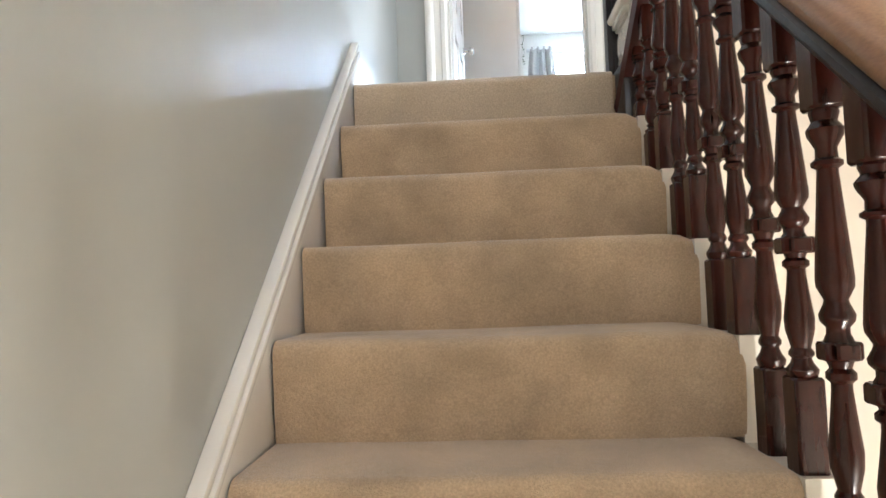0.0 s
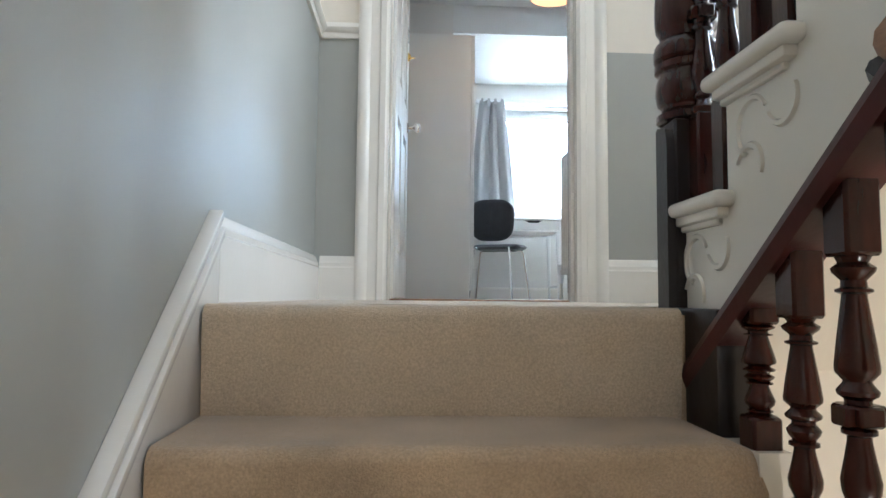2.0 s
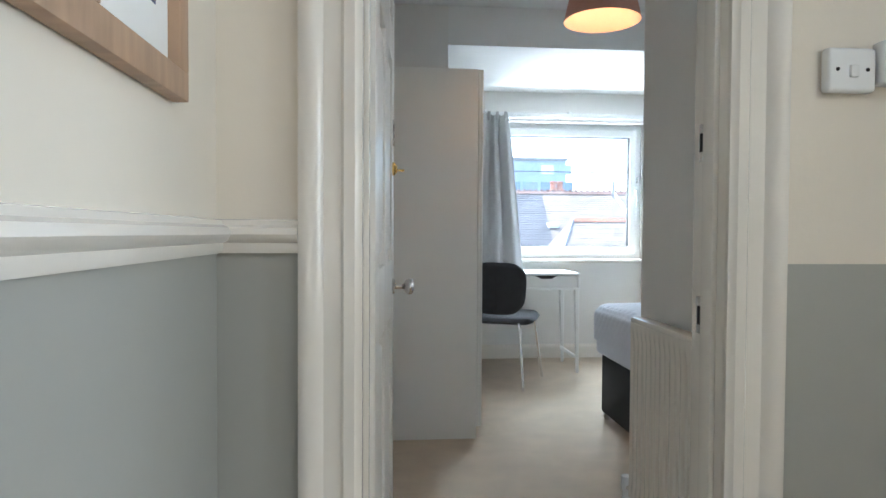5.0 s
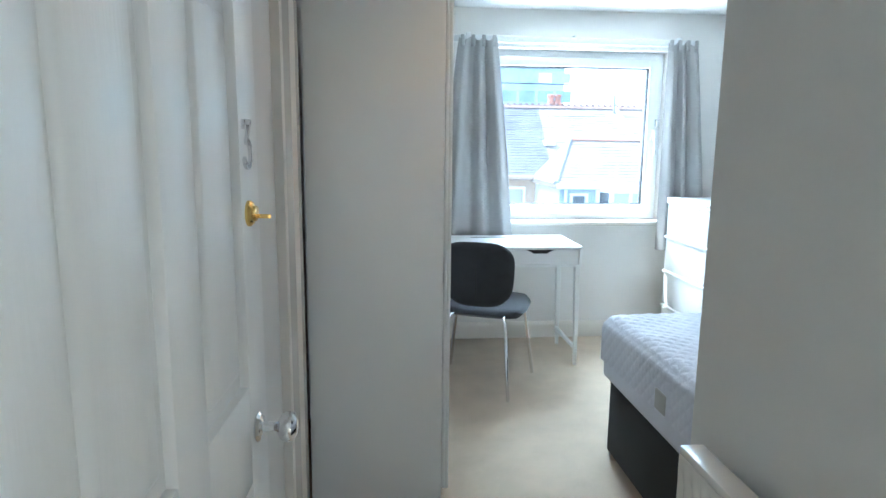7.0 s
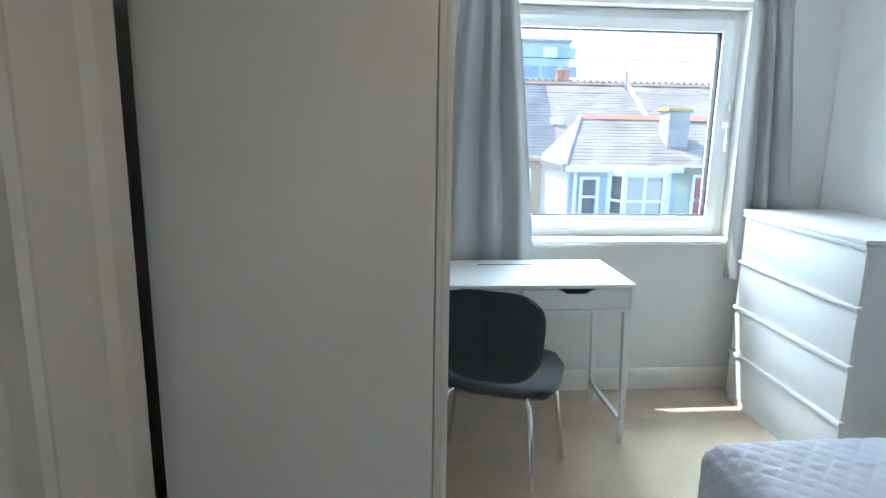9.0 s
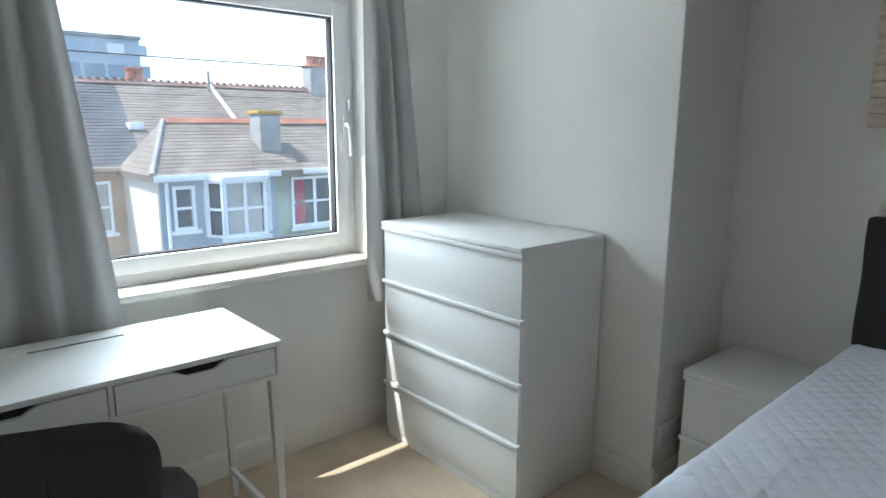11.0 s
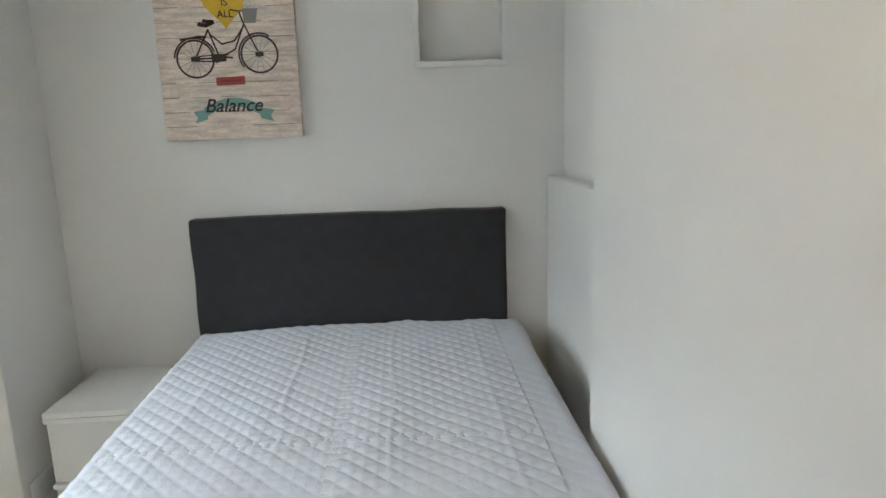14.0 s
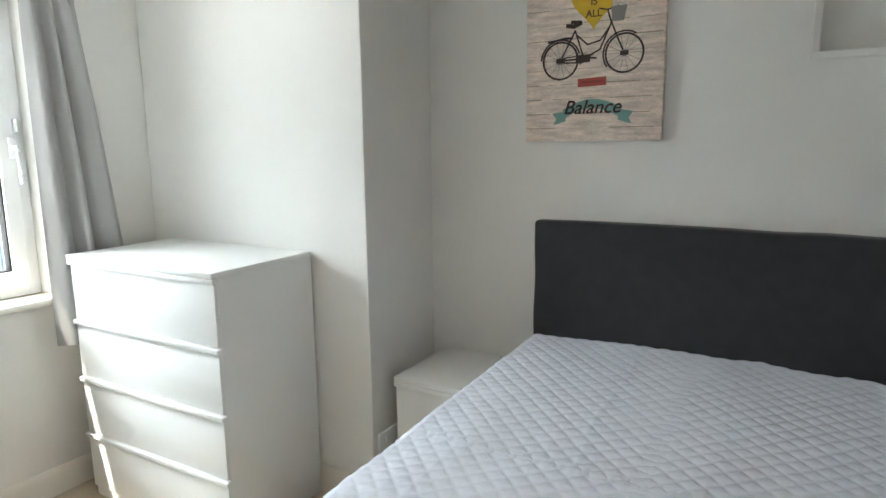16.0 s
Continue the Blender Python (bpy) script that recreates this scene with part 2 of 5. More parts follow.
for nm, x0, x1, z0, z1, mt in (("wall_door_left_lower", 0.2, DX0 - 0.03, -0.2, 1.0, M_GREY), ("wall_door_left_upper", 0.2, DX0 - 0.03, 1.0, HALLCEIL, M_CREAM),
                               ("wall_door_right_lower", DX1 + 0.03, 2.1, -0.2, 0.975, M_GREY), ("wall_door_right_upper", DX1 + 0.03, 2.1, 0.975, HALLCEIL, M_CREAM),
                               ("wall_door_head", DX0 - 0.03, DX1 + 0.03, 2.06, HALLCEIL, M_CREAM)):
    setting(nm, box(x0, x1, DY0, DY1, z0, z1), mt, "painted hall wall beside the bedroom door", "wall")
setting("wall_stairwell_end", box(1.0865, 1.949, 2.50, 2.519, -2.95, -0.014), M_CREAM, "cream painted stairwell wall below the landing", "wall")
# right wall, opened where no view reaches to let the landing fill in
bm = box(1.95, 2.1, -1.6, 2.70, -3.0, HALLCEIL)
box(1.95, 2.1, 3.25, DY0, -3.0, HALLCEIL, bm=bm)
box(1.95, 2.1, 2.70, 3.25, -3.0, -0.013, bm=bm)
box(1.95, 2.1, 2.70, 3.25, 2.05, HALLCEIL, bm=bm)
setting("wall_hall_right", bm, M_CREAM, "cream painted stairwell wall with an added opening for fill light", "wall")
# made-up passage that keeps the landing fill off the door wall
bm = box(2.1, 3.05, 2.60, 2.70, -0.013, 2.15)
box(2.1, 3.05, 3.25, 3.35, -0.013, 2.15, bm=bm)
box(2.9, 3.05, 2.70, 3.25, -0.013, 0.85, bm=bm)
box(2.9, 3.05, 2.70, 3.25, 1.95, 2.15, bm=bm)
setting("wall_added_passage", bm, M_CREAM, "cream painted walls of an added, unseen passage that shapes fill light", "wall")
setting("ceiling_added_passage", box(2.1, 3.05, 2.60, 3.35, 2.151, 2.2), M_CEIL, "white ceiling of the added side passage", "ceiling")
setting("floor_added_passage", box(1.95, 2.9, 2.70, 3.25, -0.012, 0.0), M_CARPET_BED_AND_LIT, "beige carpet in the added side passage", "carpet")
# unseen back wall; its window opening is added to carry fill light
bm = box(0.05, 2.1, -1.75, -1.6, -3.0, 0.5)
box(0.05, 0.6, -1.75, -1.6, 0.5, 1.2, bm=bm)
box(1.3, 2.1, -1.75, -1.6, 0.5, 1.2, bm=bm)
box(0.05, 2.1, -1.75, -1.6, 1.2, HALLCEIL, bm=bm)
setting("wall_hall_back", bm, M_CREAM, "cream painted unseen wall with an added opening for fill light", "wall")
# ceiling left open over the upper flight for the added rooflight
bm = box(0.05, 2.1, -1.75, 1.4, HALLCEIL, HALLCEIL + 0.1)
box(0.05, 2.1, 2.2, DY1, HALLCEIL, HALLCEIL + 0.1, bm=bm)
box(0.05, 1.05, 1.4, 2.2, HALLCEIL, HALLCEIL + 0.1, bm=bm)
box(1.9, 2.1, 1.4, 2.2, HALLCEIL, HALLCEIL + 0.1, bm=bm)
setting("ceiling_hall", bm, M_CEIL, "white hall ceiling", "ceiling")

setting("wall_bedroom_left", box(0.3, 0.445, DY1, 5.70, 0, CEIL), M_WALL, "white wall beside the open bedroom door", "wall")
setting("wall_alcove_left", box(0.2, 0.30, 5.70, 6.52, 0, CEIL), M_WALL, "white wall behind the wardrobe", "wall")
setting("wall_alcove_end", box(0.2, 0.885, 6.52, WY, 0, CEIL), M_WALL, "white wall beside the window corner", "wall")
setting("wall_lobby_right", box(1.42, 2.62, DY1, 4.805, 0, CEIL, 0.003), M_WALL, "white built-out wall with the radiator, beside the bed", "wall")
setting("wall_bed_side", box(2.62, 3.75, 4.45, 4.62, 0, CEIL), M_WALL, "white wall along the bed", "wall")
setting("boxing_ledge", box(2.62, 3.60, 4.62, 4.69, 0, 1.22, 0.014), M_WALL, "white boxed ledge along the wall beside the bed", "ledge")
bm = box(3.60, 3.75, 4.45, 4.86, 0, CEIL)
box(3.60, 3.75, 5.17, 6.55, 0, CEIL, bm=bm)
box(3.60, 3.75, 4.86, 5.17, 0, 1.66, bm=bm)
box(3.60, 3.75, 4.86, 5.17, 2.25, CEIL, bm=bm)
box(3.66, 3.75, 4.86, 5.17, 1.66, 2.25, bm=bm)
setting("wall_headboard", bm, M_WALL, "white wall behind the bed with a small niche", "wall")
bm = box(3.595, 3.612, 4.838, 4.86, 1.64, 2.3, 0.003)
box(3.595, 3.612, 5.17, 5.192, 1.64, 2.3, 0.003, bm=bm)
box(3.594, 3.614, 4.838, 5.192, 1.636, 1.66, 0.003, bm=bm)
setting("trim_niche", bm, M_WALL, "white painted surround of the wall niche", "trim")
setting("chimney_breast", box(3.13, 3.75, 6.55, WY, 0, CEIL, 0.004), M_WALL, "white plastered chimney breast", "wall")
WX0, WX1, WZ0, WZ1 = 1.28, 2.66, 0.80, 1.95
bm = box(0.2, WX0, WY, 7.93, -0.3, CEIL)
box(WX1, 3.75, WY, 7.93, -0.3, CEIL, bm=bm)
box(WX0, WX1, WY, 7.93, -0.3, WZ0, bm=bm)
box(WX0, WX1, WY, 7.93, WZ1, CEIL, bm=bm)
setting("wall_window", bm, M_WALL, "white painted window wall", "wall")
setting("ceiling", box(0.2, 3.75, DY1, 6.52, CEIL, CEIL + 0.12), M_CEIL, "white bedroom ceiling", "ceiling")
setting("ceiling_low", box(0.885, 3.75, 6.52, WY, LOWCEIL, CEIL + 0.12), M_CEIL, "lower white ceiling before the window", "ceiling")


def moulding(name, outline, axis, lo, hi, label):
    return setting(name, prism(outline, axis, lo, hi), M_GLOSS, label, "trim", True)


def flip(outline, ox, sx):
    return [(ox + sx * u, v) for u, v in outline]


# skirting outlines: (out from the wall, height)
SK = [(0, 0), (0.022, 0), (0.022, 0.118), (0.017, 0.124), (0.017, 0.136), (0.012, 0.142), (0.010, 0.152), (0.004, 0.162), (0, 0.163)]
SKB = [(0, 0), (0.016, 0), (0.016, 0.085), (0.011, 0.100), (0.004, 0.113), (0, 0.114)]
DADO = [(0, 0.995), (0.012, 0.995), (0.016, 1.004), (0.016, 1.014), (0.028, 1.02), (0.034, 1.03), (0.030, 1.042), (0.016, 1.047), (0.012, 1.056), (0, 1.058)]
moulding("baseboard_hall_left", flip(SK, 0.2, 1), "y", 2.60, DY0, "cream gloss moulded skirting on the landing")
moulding("baseboard_door_left", flip(SK, DY0, -1), "x", 0.222, 0.352, "cream gloss moulded skirting beside the door")
moulding("baseboard_door_right", flip(SK, DY0, -1), "x", 1.305, 1.95, "cream gloss moulded skirting beside the door")
moulding("trim_dado_left", flip(DADO, 0.2, 1), "y", 2.2, DY0, "cream gloss moulded dado rail")
moulding("trim_dado_door", flip(DADO, DY0, -1), "x", 0.2, 0.352, "cream gloss moulded dado rail")
moulding("baseboard_window", flip(SKB, WY, -1), "x", 0.885, 3.13, "white painted bedroom skirting")
moulding("baseboard_breast", flip(SKB, 3.13, -1), "y", 6.536, WY, "white painted bedroom skirting")
moulding("baseboard_breast_side", flip(SKB, 6.55, -1), "x", 3.116, 3.60, "white painted bedroom skirting")
moulding("baseboard_lobby", flip(SKB, 1.42, -1), "y", DY1, 4.805, "white painted bedroom skirting")

# door frame: linings and moulded architraves
ARCH = [(0, 0), (0.012, 0), (0.014, 0.008), (0.020, 0.014), (0.020, 0.034), (0.014, 0.040), (0.014, 0.072), (0.022, 0.080), (0.028, 0.092), (0.028, 0.108), (0.022, 0.118), (0, 0.118)]
frame_1 = tagged(thing("door_frame_1", "cream gloss door frame with moulded architraves", "door frame"), kind="structure")
part("lining", box(DX0 - 0.032, DX0, DY0 - 0.004, DY1 + 0.004, 0, 2.03, 0.002), M_GLOSS, frame_1)
part("lining", box(DX1, DX1 + 0.032, DY0 - 0.004, DY1 + 0.004, 0, 2.03, 0.002), M_GLOSS, frame_1)
part("head", box(DX0 - 0.032, DX1 + 0.032, DY0 - 0.004, DY1 + 0.004, 2.03, 2.062, 0.002), M_GLOSS, frame_1)
part("architrave", prism([(DX0 - v, DY0 - u) for u, v in ARCH], "z", 0, 2.15), M_GLOSS, frame_1)
part("architrave", prism([(DX1 + v, DY0 - u) for u, v in ARCH], "z", 0, 2.15), M_GLOSS, frame_1)
part("architrave", prism([(DY0 - u, 2.032 + v) for u, v in ARCH], "x", DX0, DX1), M_GLOSS, frame_1)
part("stop", box(DX1 - 0.012, DX1, DY0 + 0.03, DY0 + 0.075, 0, 2.03, 0.002), M_GLOSS, frame_1)
part("stop", box(DX0, DX0 + 0.012, DY0 + 0.03, DY0 + 0.075, 0, 2.03, 0.002), M_GLOSS, frame_1)
for z in (1.23, 0.86):
    pl = part("strike_plate", box(DX1 - 0.0035, DX1 + 0.001, 3.912, 3.938, z - 0.04, z + 0.04, 0.001), M_CHROME, frame_1, "steel strike plate")
    # the plate's hole is a dark block that paints its shade
    part("slot", box(DX1 - 0.005, DX1 - 0.003, 3.919, 3.931, z - 0.02, z + 0.02), M_DARKGAP, pl)
part("hinge", box(DX0 - 0.001, DX0 + 0.004, 3.905, 3.945, 0.24, 0.33, 0.001), M_BRASS, frame_1, "tarnished brass hinge")

# ---- stairs ----
def step_profile(k):
    """Carpet over one riser and tread, (y, z); the nose is round."""
    y, z = 2.5 - GOING * k, -RISE * k
    r = 0.024
    pts = [(y + 0.045, z - RISE - 0.01), (y + 0.014, z - RISE - 0.004), (y + 0.010, z - RISE + 0.012), (y + 0.005, z - 0.11), (y + 0.001, z - 0.06)]
    for i in range(8):
        a = radians(180 - i * 90 / 7)
        pts.append((y + r + r * math.cos(a), z - r + r * math.sin(a)))
    deep = 0.225 if k else 0.19
    pts += [(y + 0.1, z), (y + deep, z), (y + deep, z - 0.03), (y + 0.06, z - 0.03), (y + 0.045, z - RISE - 0.01)]
    return pts[:-1]


stairs = tagged(thing("staircase", "steep staircase covered in worn beige carpet", "staircase"), kind="structure")


def step(k):
    pts = step_profile(k)
    n = 26

    def fn(u, v):
        i = min(int(round(v * (len(pts) - 1))), len(pts) - 1)
        x = 0.226 + u * (0.815 if k else 0.79)
        y, z = pts[i]
        lump = 0.004 * noise.noise(Vector((x * 5, y * 9, z * 9 + k)))
        edge = 0.02 * max(0, (u - 0.93) / 0.07) ** 2 if z > -RISE * k - 0.04 and i < 15 and k else 0
        return Vector((x, y + lump + edge, z + lump * 0.6 - edge * 0.7))
    b = sheet(n, len(pts) - 1, fn)
    # top step takes the paler colour too, its brightness painted in
    return part("step", b, M_CARPET if k else M_CARPET_BED_AND_LIT, stairs)


for k in range(0, 15):
    step(k)
# solid body below the carpet and the white edge on the open side
body = []
for k in range(0, 15):
    body += [(2.5 - GOING * k + 0.05, -RISE * k - 0.028), (2.5 - GOING * k + 0.05, -RISE * (k + 1) - 0.028)]
body += [(-0.5, -RISE * 15 - 0.028), (-0.5, -3.0), (0.2, -3.0), (2.66, -0.45), (2.66, -0.03)]
part("carcass", prism(body, "x", 0.225, 1.036), M_CARPET, stairs)
edge = []
for k in range(0, 15):
    edge += [(2.5 - GOING * k + 0.015, -RISE * k - 0.012), (2.5 - GOING * k + 0.015, -RISE * (k + 1) - 0.012)]
edge += [(-0.5, -RISE * 15 - 0.012), (-0.5, -3.0), (0.1, -3.0), (2.64, -0.5), (2.64, -0.012)]
part("outer_string", prism(edge, "x", 1.0375, 1.085), M_GLOSS, stairs, "cream painted cut string")

# wall string with its double moulded cap, running into the landing skirting
def slope_board(lo, hi, x0, x1, name, dy0=2.60, dy1=-1.5):
    s = RISE / GOING
    z = lambda y: 0.163 + (y - 2.60) * s
    o = [(dy0, z(dy0) + lo), (dy0, z(dy0) + hi), (dy1, z(dy1) + hi), (dy1, z(dy1) + lo)]
    return part(name, prism(o, "x", x0, x1, 0.003), M_GLOSS, wall_string)


wall_string = tagged(thing("trim_wall_string", "cream gloss stair string with a double moulded cap", "trim"), kind="structure")
slope_board(-0.42, 0.0, 0.2, 0.2225, "board")
slope_board(-0.016, 0.004, 0.2, 0.2265, "cap")
slope_board(-0.045, -0.026, 0.2, 0.2305, "bead")

BX = 1.06


def turned(z0, z1, foot, head, w, name="baluster"):
    """One turned baluster between z0 and z1, square at foot and head, with a square block at its waist."""
    h = z1 - z0
    a, c = z0 + foot, z1 - head
    L = c - a
    prof = [(0.45, 0), (0.66, 0.012), (0.72, 0.03), (0.5, 0.05), (0.42, 0.065), (0.55, 0.075), (0.55, 0.085), (0.42, 0.098), (0.62, 0.15), (0.66, 0.19), (0.5, 0.27), (0.40, 0.33),
            (0.40, 0.345), (0.58, 0.355), (0.58, 0.37), (0.42, 0.38), (0.6, 0.41), (0.66, 0.43), (0.5, 0.455), (0.45, 0.46), (0.45, 0.475), (0.66, 0.49), (0.7, 0.505), (0.5, 0.53), (0.46, 0.54), (0.72, 0.57), (0.74, 0.59), (0.66, 0.66), (0.5, 0.78),
            (0.42, 0.84), (0.42, 0.85), (0.62, 0.858), (0.62, 0.868), (0.44, 0.876), (0.42, 0.90), (0.70, 0.93), (0.74, 0.945), (0.5, 0.965), (0.6, 0.985), (0.5, 1.0)]
    b = lathe([(r * w * 0.72, a + L * t) for r, t in prof], 16)
    box(-w / 2, w / 2, -w / 2, w / 2, z0, a + 0.004, 0.004, 1, b)
    box(-w / 2, w / 2, -w / 2, w / 2, c - 0.004, z1, 0.004, 1, b)
    if L > 0.28:
        zb = a + L * 0.42
        box(-w * 0.56, w * 0.56, -w * 0.34, w * 0.34, zb - 0.012, zb + 0.012, 0.003, 1, b)
        box(-w * 0.34, w * 0.34, -w * 0.56, w * 0.56, zb - 0.0115, zb + 0.0115, 0.003, 1, b)
    return b


def rail_z(y):
    return 0.225 + (y - 2.06) * 0.9 if y < 2.06 else 0.225 - (y - 2.06) * 0.73


balustrade = thing("stair_balustrade", "dark varnished turned wooden stair balustrade with a worn oak handrail", "balustrade")
for k in range(1, 11):
    for off in (0.05, 0.15) if k > 1 else (0.05,):
        y = 2.5 - GOING * k + off
        top = rail_z(y)
        b = turned(-RISE * k - 0.03, top + 0.02, min(0.15, (top + RISE * k) * 0.3), min(0.11, (top + RISE * k) * 0.25), 0.043)
        o = part("baluster", b, M_DARKWOOD, balustrade)
        o.location = (BX, y, 0)


def sloped(name, y0, z0, y1, z1, prof, mat, parent, label=""):
    """A rail of outline (x, height across) from one end to the other."""
    d = Vector((0, y1 - y0, z1 - z0)).normalized()
    up = Vector((0, -d.z, d.y)) if d.y > 0 else Vector((0, d.z, -d.y))
    b = bmesh.new()
    ends = [[b.verts.new(Vector((BX + u, y, z)) + up * v) for u, v in prof] for y, z in ((y0, z0), (y1, z1))]
    b.faces.new(ends[0])
    b.faces.new(ends[1][::-1])
    n = len(prof)
    for i in range(n):
        b.faces.new((ends[0][i], ends[1][i], ends[1][(i + 1) % n], ends[0][(i + 1) % n]))
    return part(name, b, mat, parent, label)


LOWRAIL = [(-0.026, 0), (0.026, 0), (0.036, 0.012), (0.036, 0.022), (0.026, 0.030), (-0.026, 0.030), (-0.036, 0.022), (-0.036, 0.012)]
TOPRAIL = [(-0.03, 0.028), (0.03, 0.028), (0.04, 0.038), (0.045, 0.052), (0.04, 0.068), (0.026, 0.08), (0, 0.084), (-0.026, 0.08), (-0.04, 0.068), (-0.045, 0.052), (-0.04, 0.038)]
part("string_end", box(1.028, 1.088, 2.41, 2.59, -0.23, 0.0, 0.004), M_BLACKWOOD, balustrade, "black-stained end of the string")
sloped("under_rail", 0.0, rail_z(0.0), 2.08, rail_z(2.06) + 0.018, LOWRAIL, M_BLACKWOOD, balustrade)
sloped("handrail", 0.0, rail_z(0.0), 2.08, rail_z(2.06) + 0.018, TOPRAIL, M_RAILWOOD, balustrade, "worn honey-brown oak handrail")

# upper flight, rising back over the lower one
upper = tagged(thing("upper_staircase", "cream painted upper flight with scroll brackets on its string", "staircase"), kind="structure")
UG, UR, UY = 0.185, 0.186, 2.60
outline = [(UY, 0.0)]
for k in range(12):
    outline += [(UY - UG * k, UR * (k + 1) - 0.02), (UY - UG * (k + 1), UR * (k + 1) - 0.02)]
outline += [(UY - UG * 12, UR * 12 - 0.45), (2.06, 0.225), (2.64, -0.2), (2.64, 0.0)]
part("string", prism(outline, "x", 1.055, 1.085), M_GLOSS, upper)
NOSE = [(0, -0.022), (0.03, -0.022), (0.034, -0.03), (0.012, -0.03), (0.008, -0.045), (0, -0.05)]
for k in range(9):
    y, z = UY - UG * k, UR * (k + 1)
    b = box(1.022, 1.95, y - UG - 0.02, y + 0.028, z - 0.026, z, 0.012, 3)
    box(1.036, 1.95, y - UG, y + 0.014, z - 0.042, z - 0.024, 0.006, 2, b)
    box(1.046, 1.95, y - UG + 0.02, y + 0.006, z - 0.052, z - 0.040, 0.003, 1, b)
    part("tread", b, M_GLOSS, upper)
    part("riser", box(1.06, 1.95, y - 0.012, y, z - UR - 0.02, z - 0.03), M_GLOSS, upper)

    def scroll(cy, cz, r, a0, a1, w):
        pts = []
        for i in range(19):
            a = radians(a0 + (a1 - a0) * i / 18)
            pts.append((cy + r * math.cos(a), cz + r * math.sin(a), w * (0.3 + 0.7 * math.sin(math.pi * i / 18))))
        b = bmesh.new()
        rows = []
        for i, (py, pz, ww) in enumerate(pts):
            a = radians(a0 + (a1 - a0) * i / 18)
            n = Vector((0, math.cos(a), math.sin(a)))
            c = Vector((0, py, pz))
            rows.append([b.verts.new(Vector((xx, 0, 0)) + c + n * s) for xx, s in ((1.056, -ww), (1.050, -ww * 0.5), (1.050, ww * 0.5), (1.056, ww))])
        for p, q in zip(rows, rows[1:]):
            for j in range(3):
                b.faces.new((p[j], p[j + 1], q[j + 1], q[j]))
        return b
    b = scroll(y - 0.075, z - 0.105, 0.042, -70, 150, 0.008)
    joined(scroll(y - 0.02 - 0.045, z - 0.165, 0.034, 20, 200, 0.007), b)
    joined(scroll(y - 0.15, z - 0.085, 0.034, 160, 340, 0.007), b)
    part("scroll_bracket", b, M_GLOSS, upper)
part("soffit", prism([(2.62, -0.19), (2.06, 0.22), (UY - UG * 12, UR * 12 - 0.45), (UY - UG * 12, UR * 12 - 0.40), (2.06, 0.27), (2.62, -0.14)], "x", 1.086, 1.95), M_CREAM, upper)
REDCAP = [(-0.032, -0.03), (0.03, -0.03), (0.03, 0.012), (-0.018, 0.012), (-0.036, 0.002), (-0.04, -0.012)]
sloped("string_cap", 2.64, rail_z(2.64) + 0.012, 1.0, rail_z(2.06) + 0.79, REDCAP, M_REDWOOD, upper, "dark red varnished capping moulding")
for k in range(8):
    for off in (0.045, 0.135):
        y = UY - UG * k - off
        b = turned(UR * (k + 1), UR * (k + 1) + 0.72, 0.16, 0.11, 0.043)
        o = part("baluster", b, M_DARKWOOD, upper)
        o.location = (1.085, y, 0)

# newel post at the head of the lower flight
newel = thing("newel_post", "dark turned newel post, chipped black at its foot", "newel post", pose(1.083, 2.615, 0))
nw = 0.092
b = box(-nw / 2, nw / 2, -nw / 2, nw / 2, -0.42, 0.346, 0.004, 1)
part("block", b, M_BLACKWOOD, newel, "chipped black-stained square block")
part("facing", prism([(0.005, -0.03), (0.05, -0.03), (0.05, 0.30), (0.035, 0.325), (0.005, 0.30)], "y", 0.047, 0.056), M_DARKWOOD, newel)
b = prism([(-0.047, -0.03), (-0.047, 0.30), (-0.040, 0.325), (-0.005, 0.335), (0.0, 0.32), (0.0, -0.03)], "x", -0.062, -0.0465)
part("facing", b, M_BLACKWOOD, newel)
NP = [(0.042, 0.343), (0.052, 0.350), (0.052, 0.362), (0.043, 0.372), (0.043, 0.378), (0.050, 0.385), (0.0535, 0.405), (0.052, 0.425), (0.048, 0.437), (0.048, 0.443), (0.054, 0.448), (0.054, 0.460),
      (0.050, 0.464), (0.055, 0.470), (0.056, 0.485), (0.053, 0.498), (0.045, 0.508), (0.045, 0.520), (0.051, 0.530), (0.053, 0.55), (0.0525, 0.58), (0.049, 0.65), (0.042, 0.76), (0.037, 0.81),
      (0.046, 0.82), (0.046, 0.835), (0.034, 0.85), (0.046, 0.88)]
part("shaft", lathe([(r * 1.1, z) for r, z in NP], 28), M_DARKWOOD, newel)
part("head", box(-nw / 2, nw / 2, -nw / 2, nw / 2, 0.875, 1.12, 0.004, 1), M_DARKWOOD, newel)
part("cap", lathe([(0.06, 1.12), (0.062, 1.13), (0.05, 1.14), (0.03, 1.15), (0.045, 1.175), (0.05, 1.20), (0.035, 1.235), (0.01, 1.245)], 20), M_DARKWOOD, newel)

# ---- bedroom window, sill and curtains ----
window_1 = tagged(thing("window_1", "white plastic window with one large pane and a side handle", "window"), kind="structure")


def ring(x0, x1, z0, z1, w, y0, y1, bevel=0.004):
    b = box(x0, x0 + w, y0, y1, z0, z1, bevel)
    box(x1 - w, x1, y0, y1, z0, z1, bevel, bm=b)
    box(x0 + w - 0.003, x1 - w + 0.003, y0 + 0.0015, y1, z0, z0 + w, bevel, bm=b)
    box(x0 + w - 0.003, x1 - w + 0.003, y0 + 0.0015, y1, z1 - w, z1, bevel, bm=b)
    return b


part("window_frame", ring(WX0, WX1, WZ0 + 0.02, WZ1, 0.045, 7.845, 7.92), M_UPVC, window_1)
part("sash", ring(WX0 + 0.046, WX1 - 0.046, WZ0 + 0.066, WZ1 - 0.046, 0.058, 7.825, 7.90), M_UPVC, window_1)
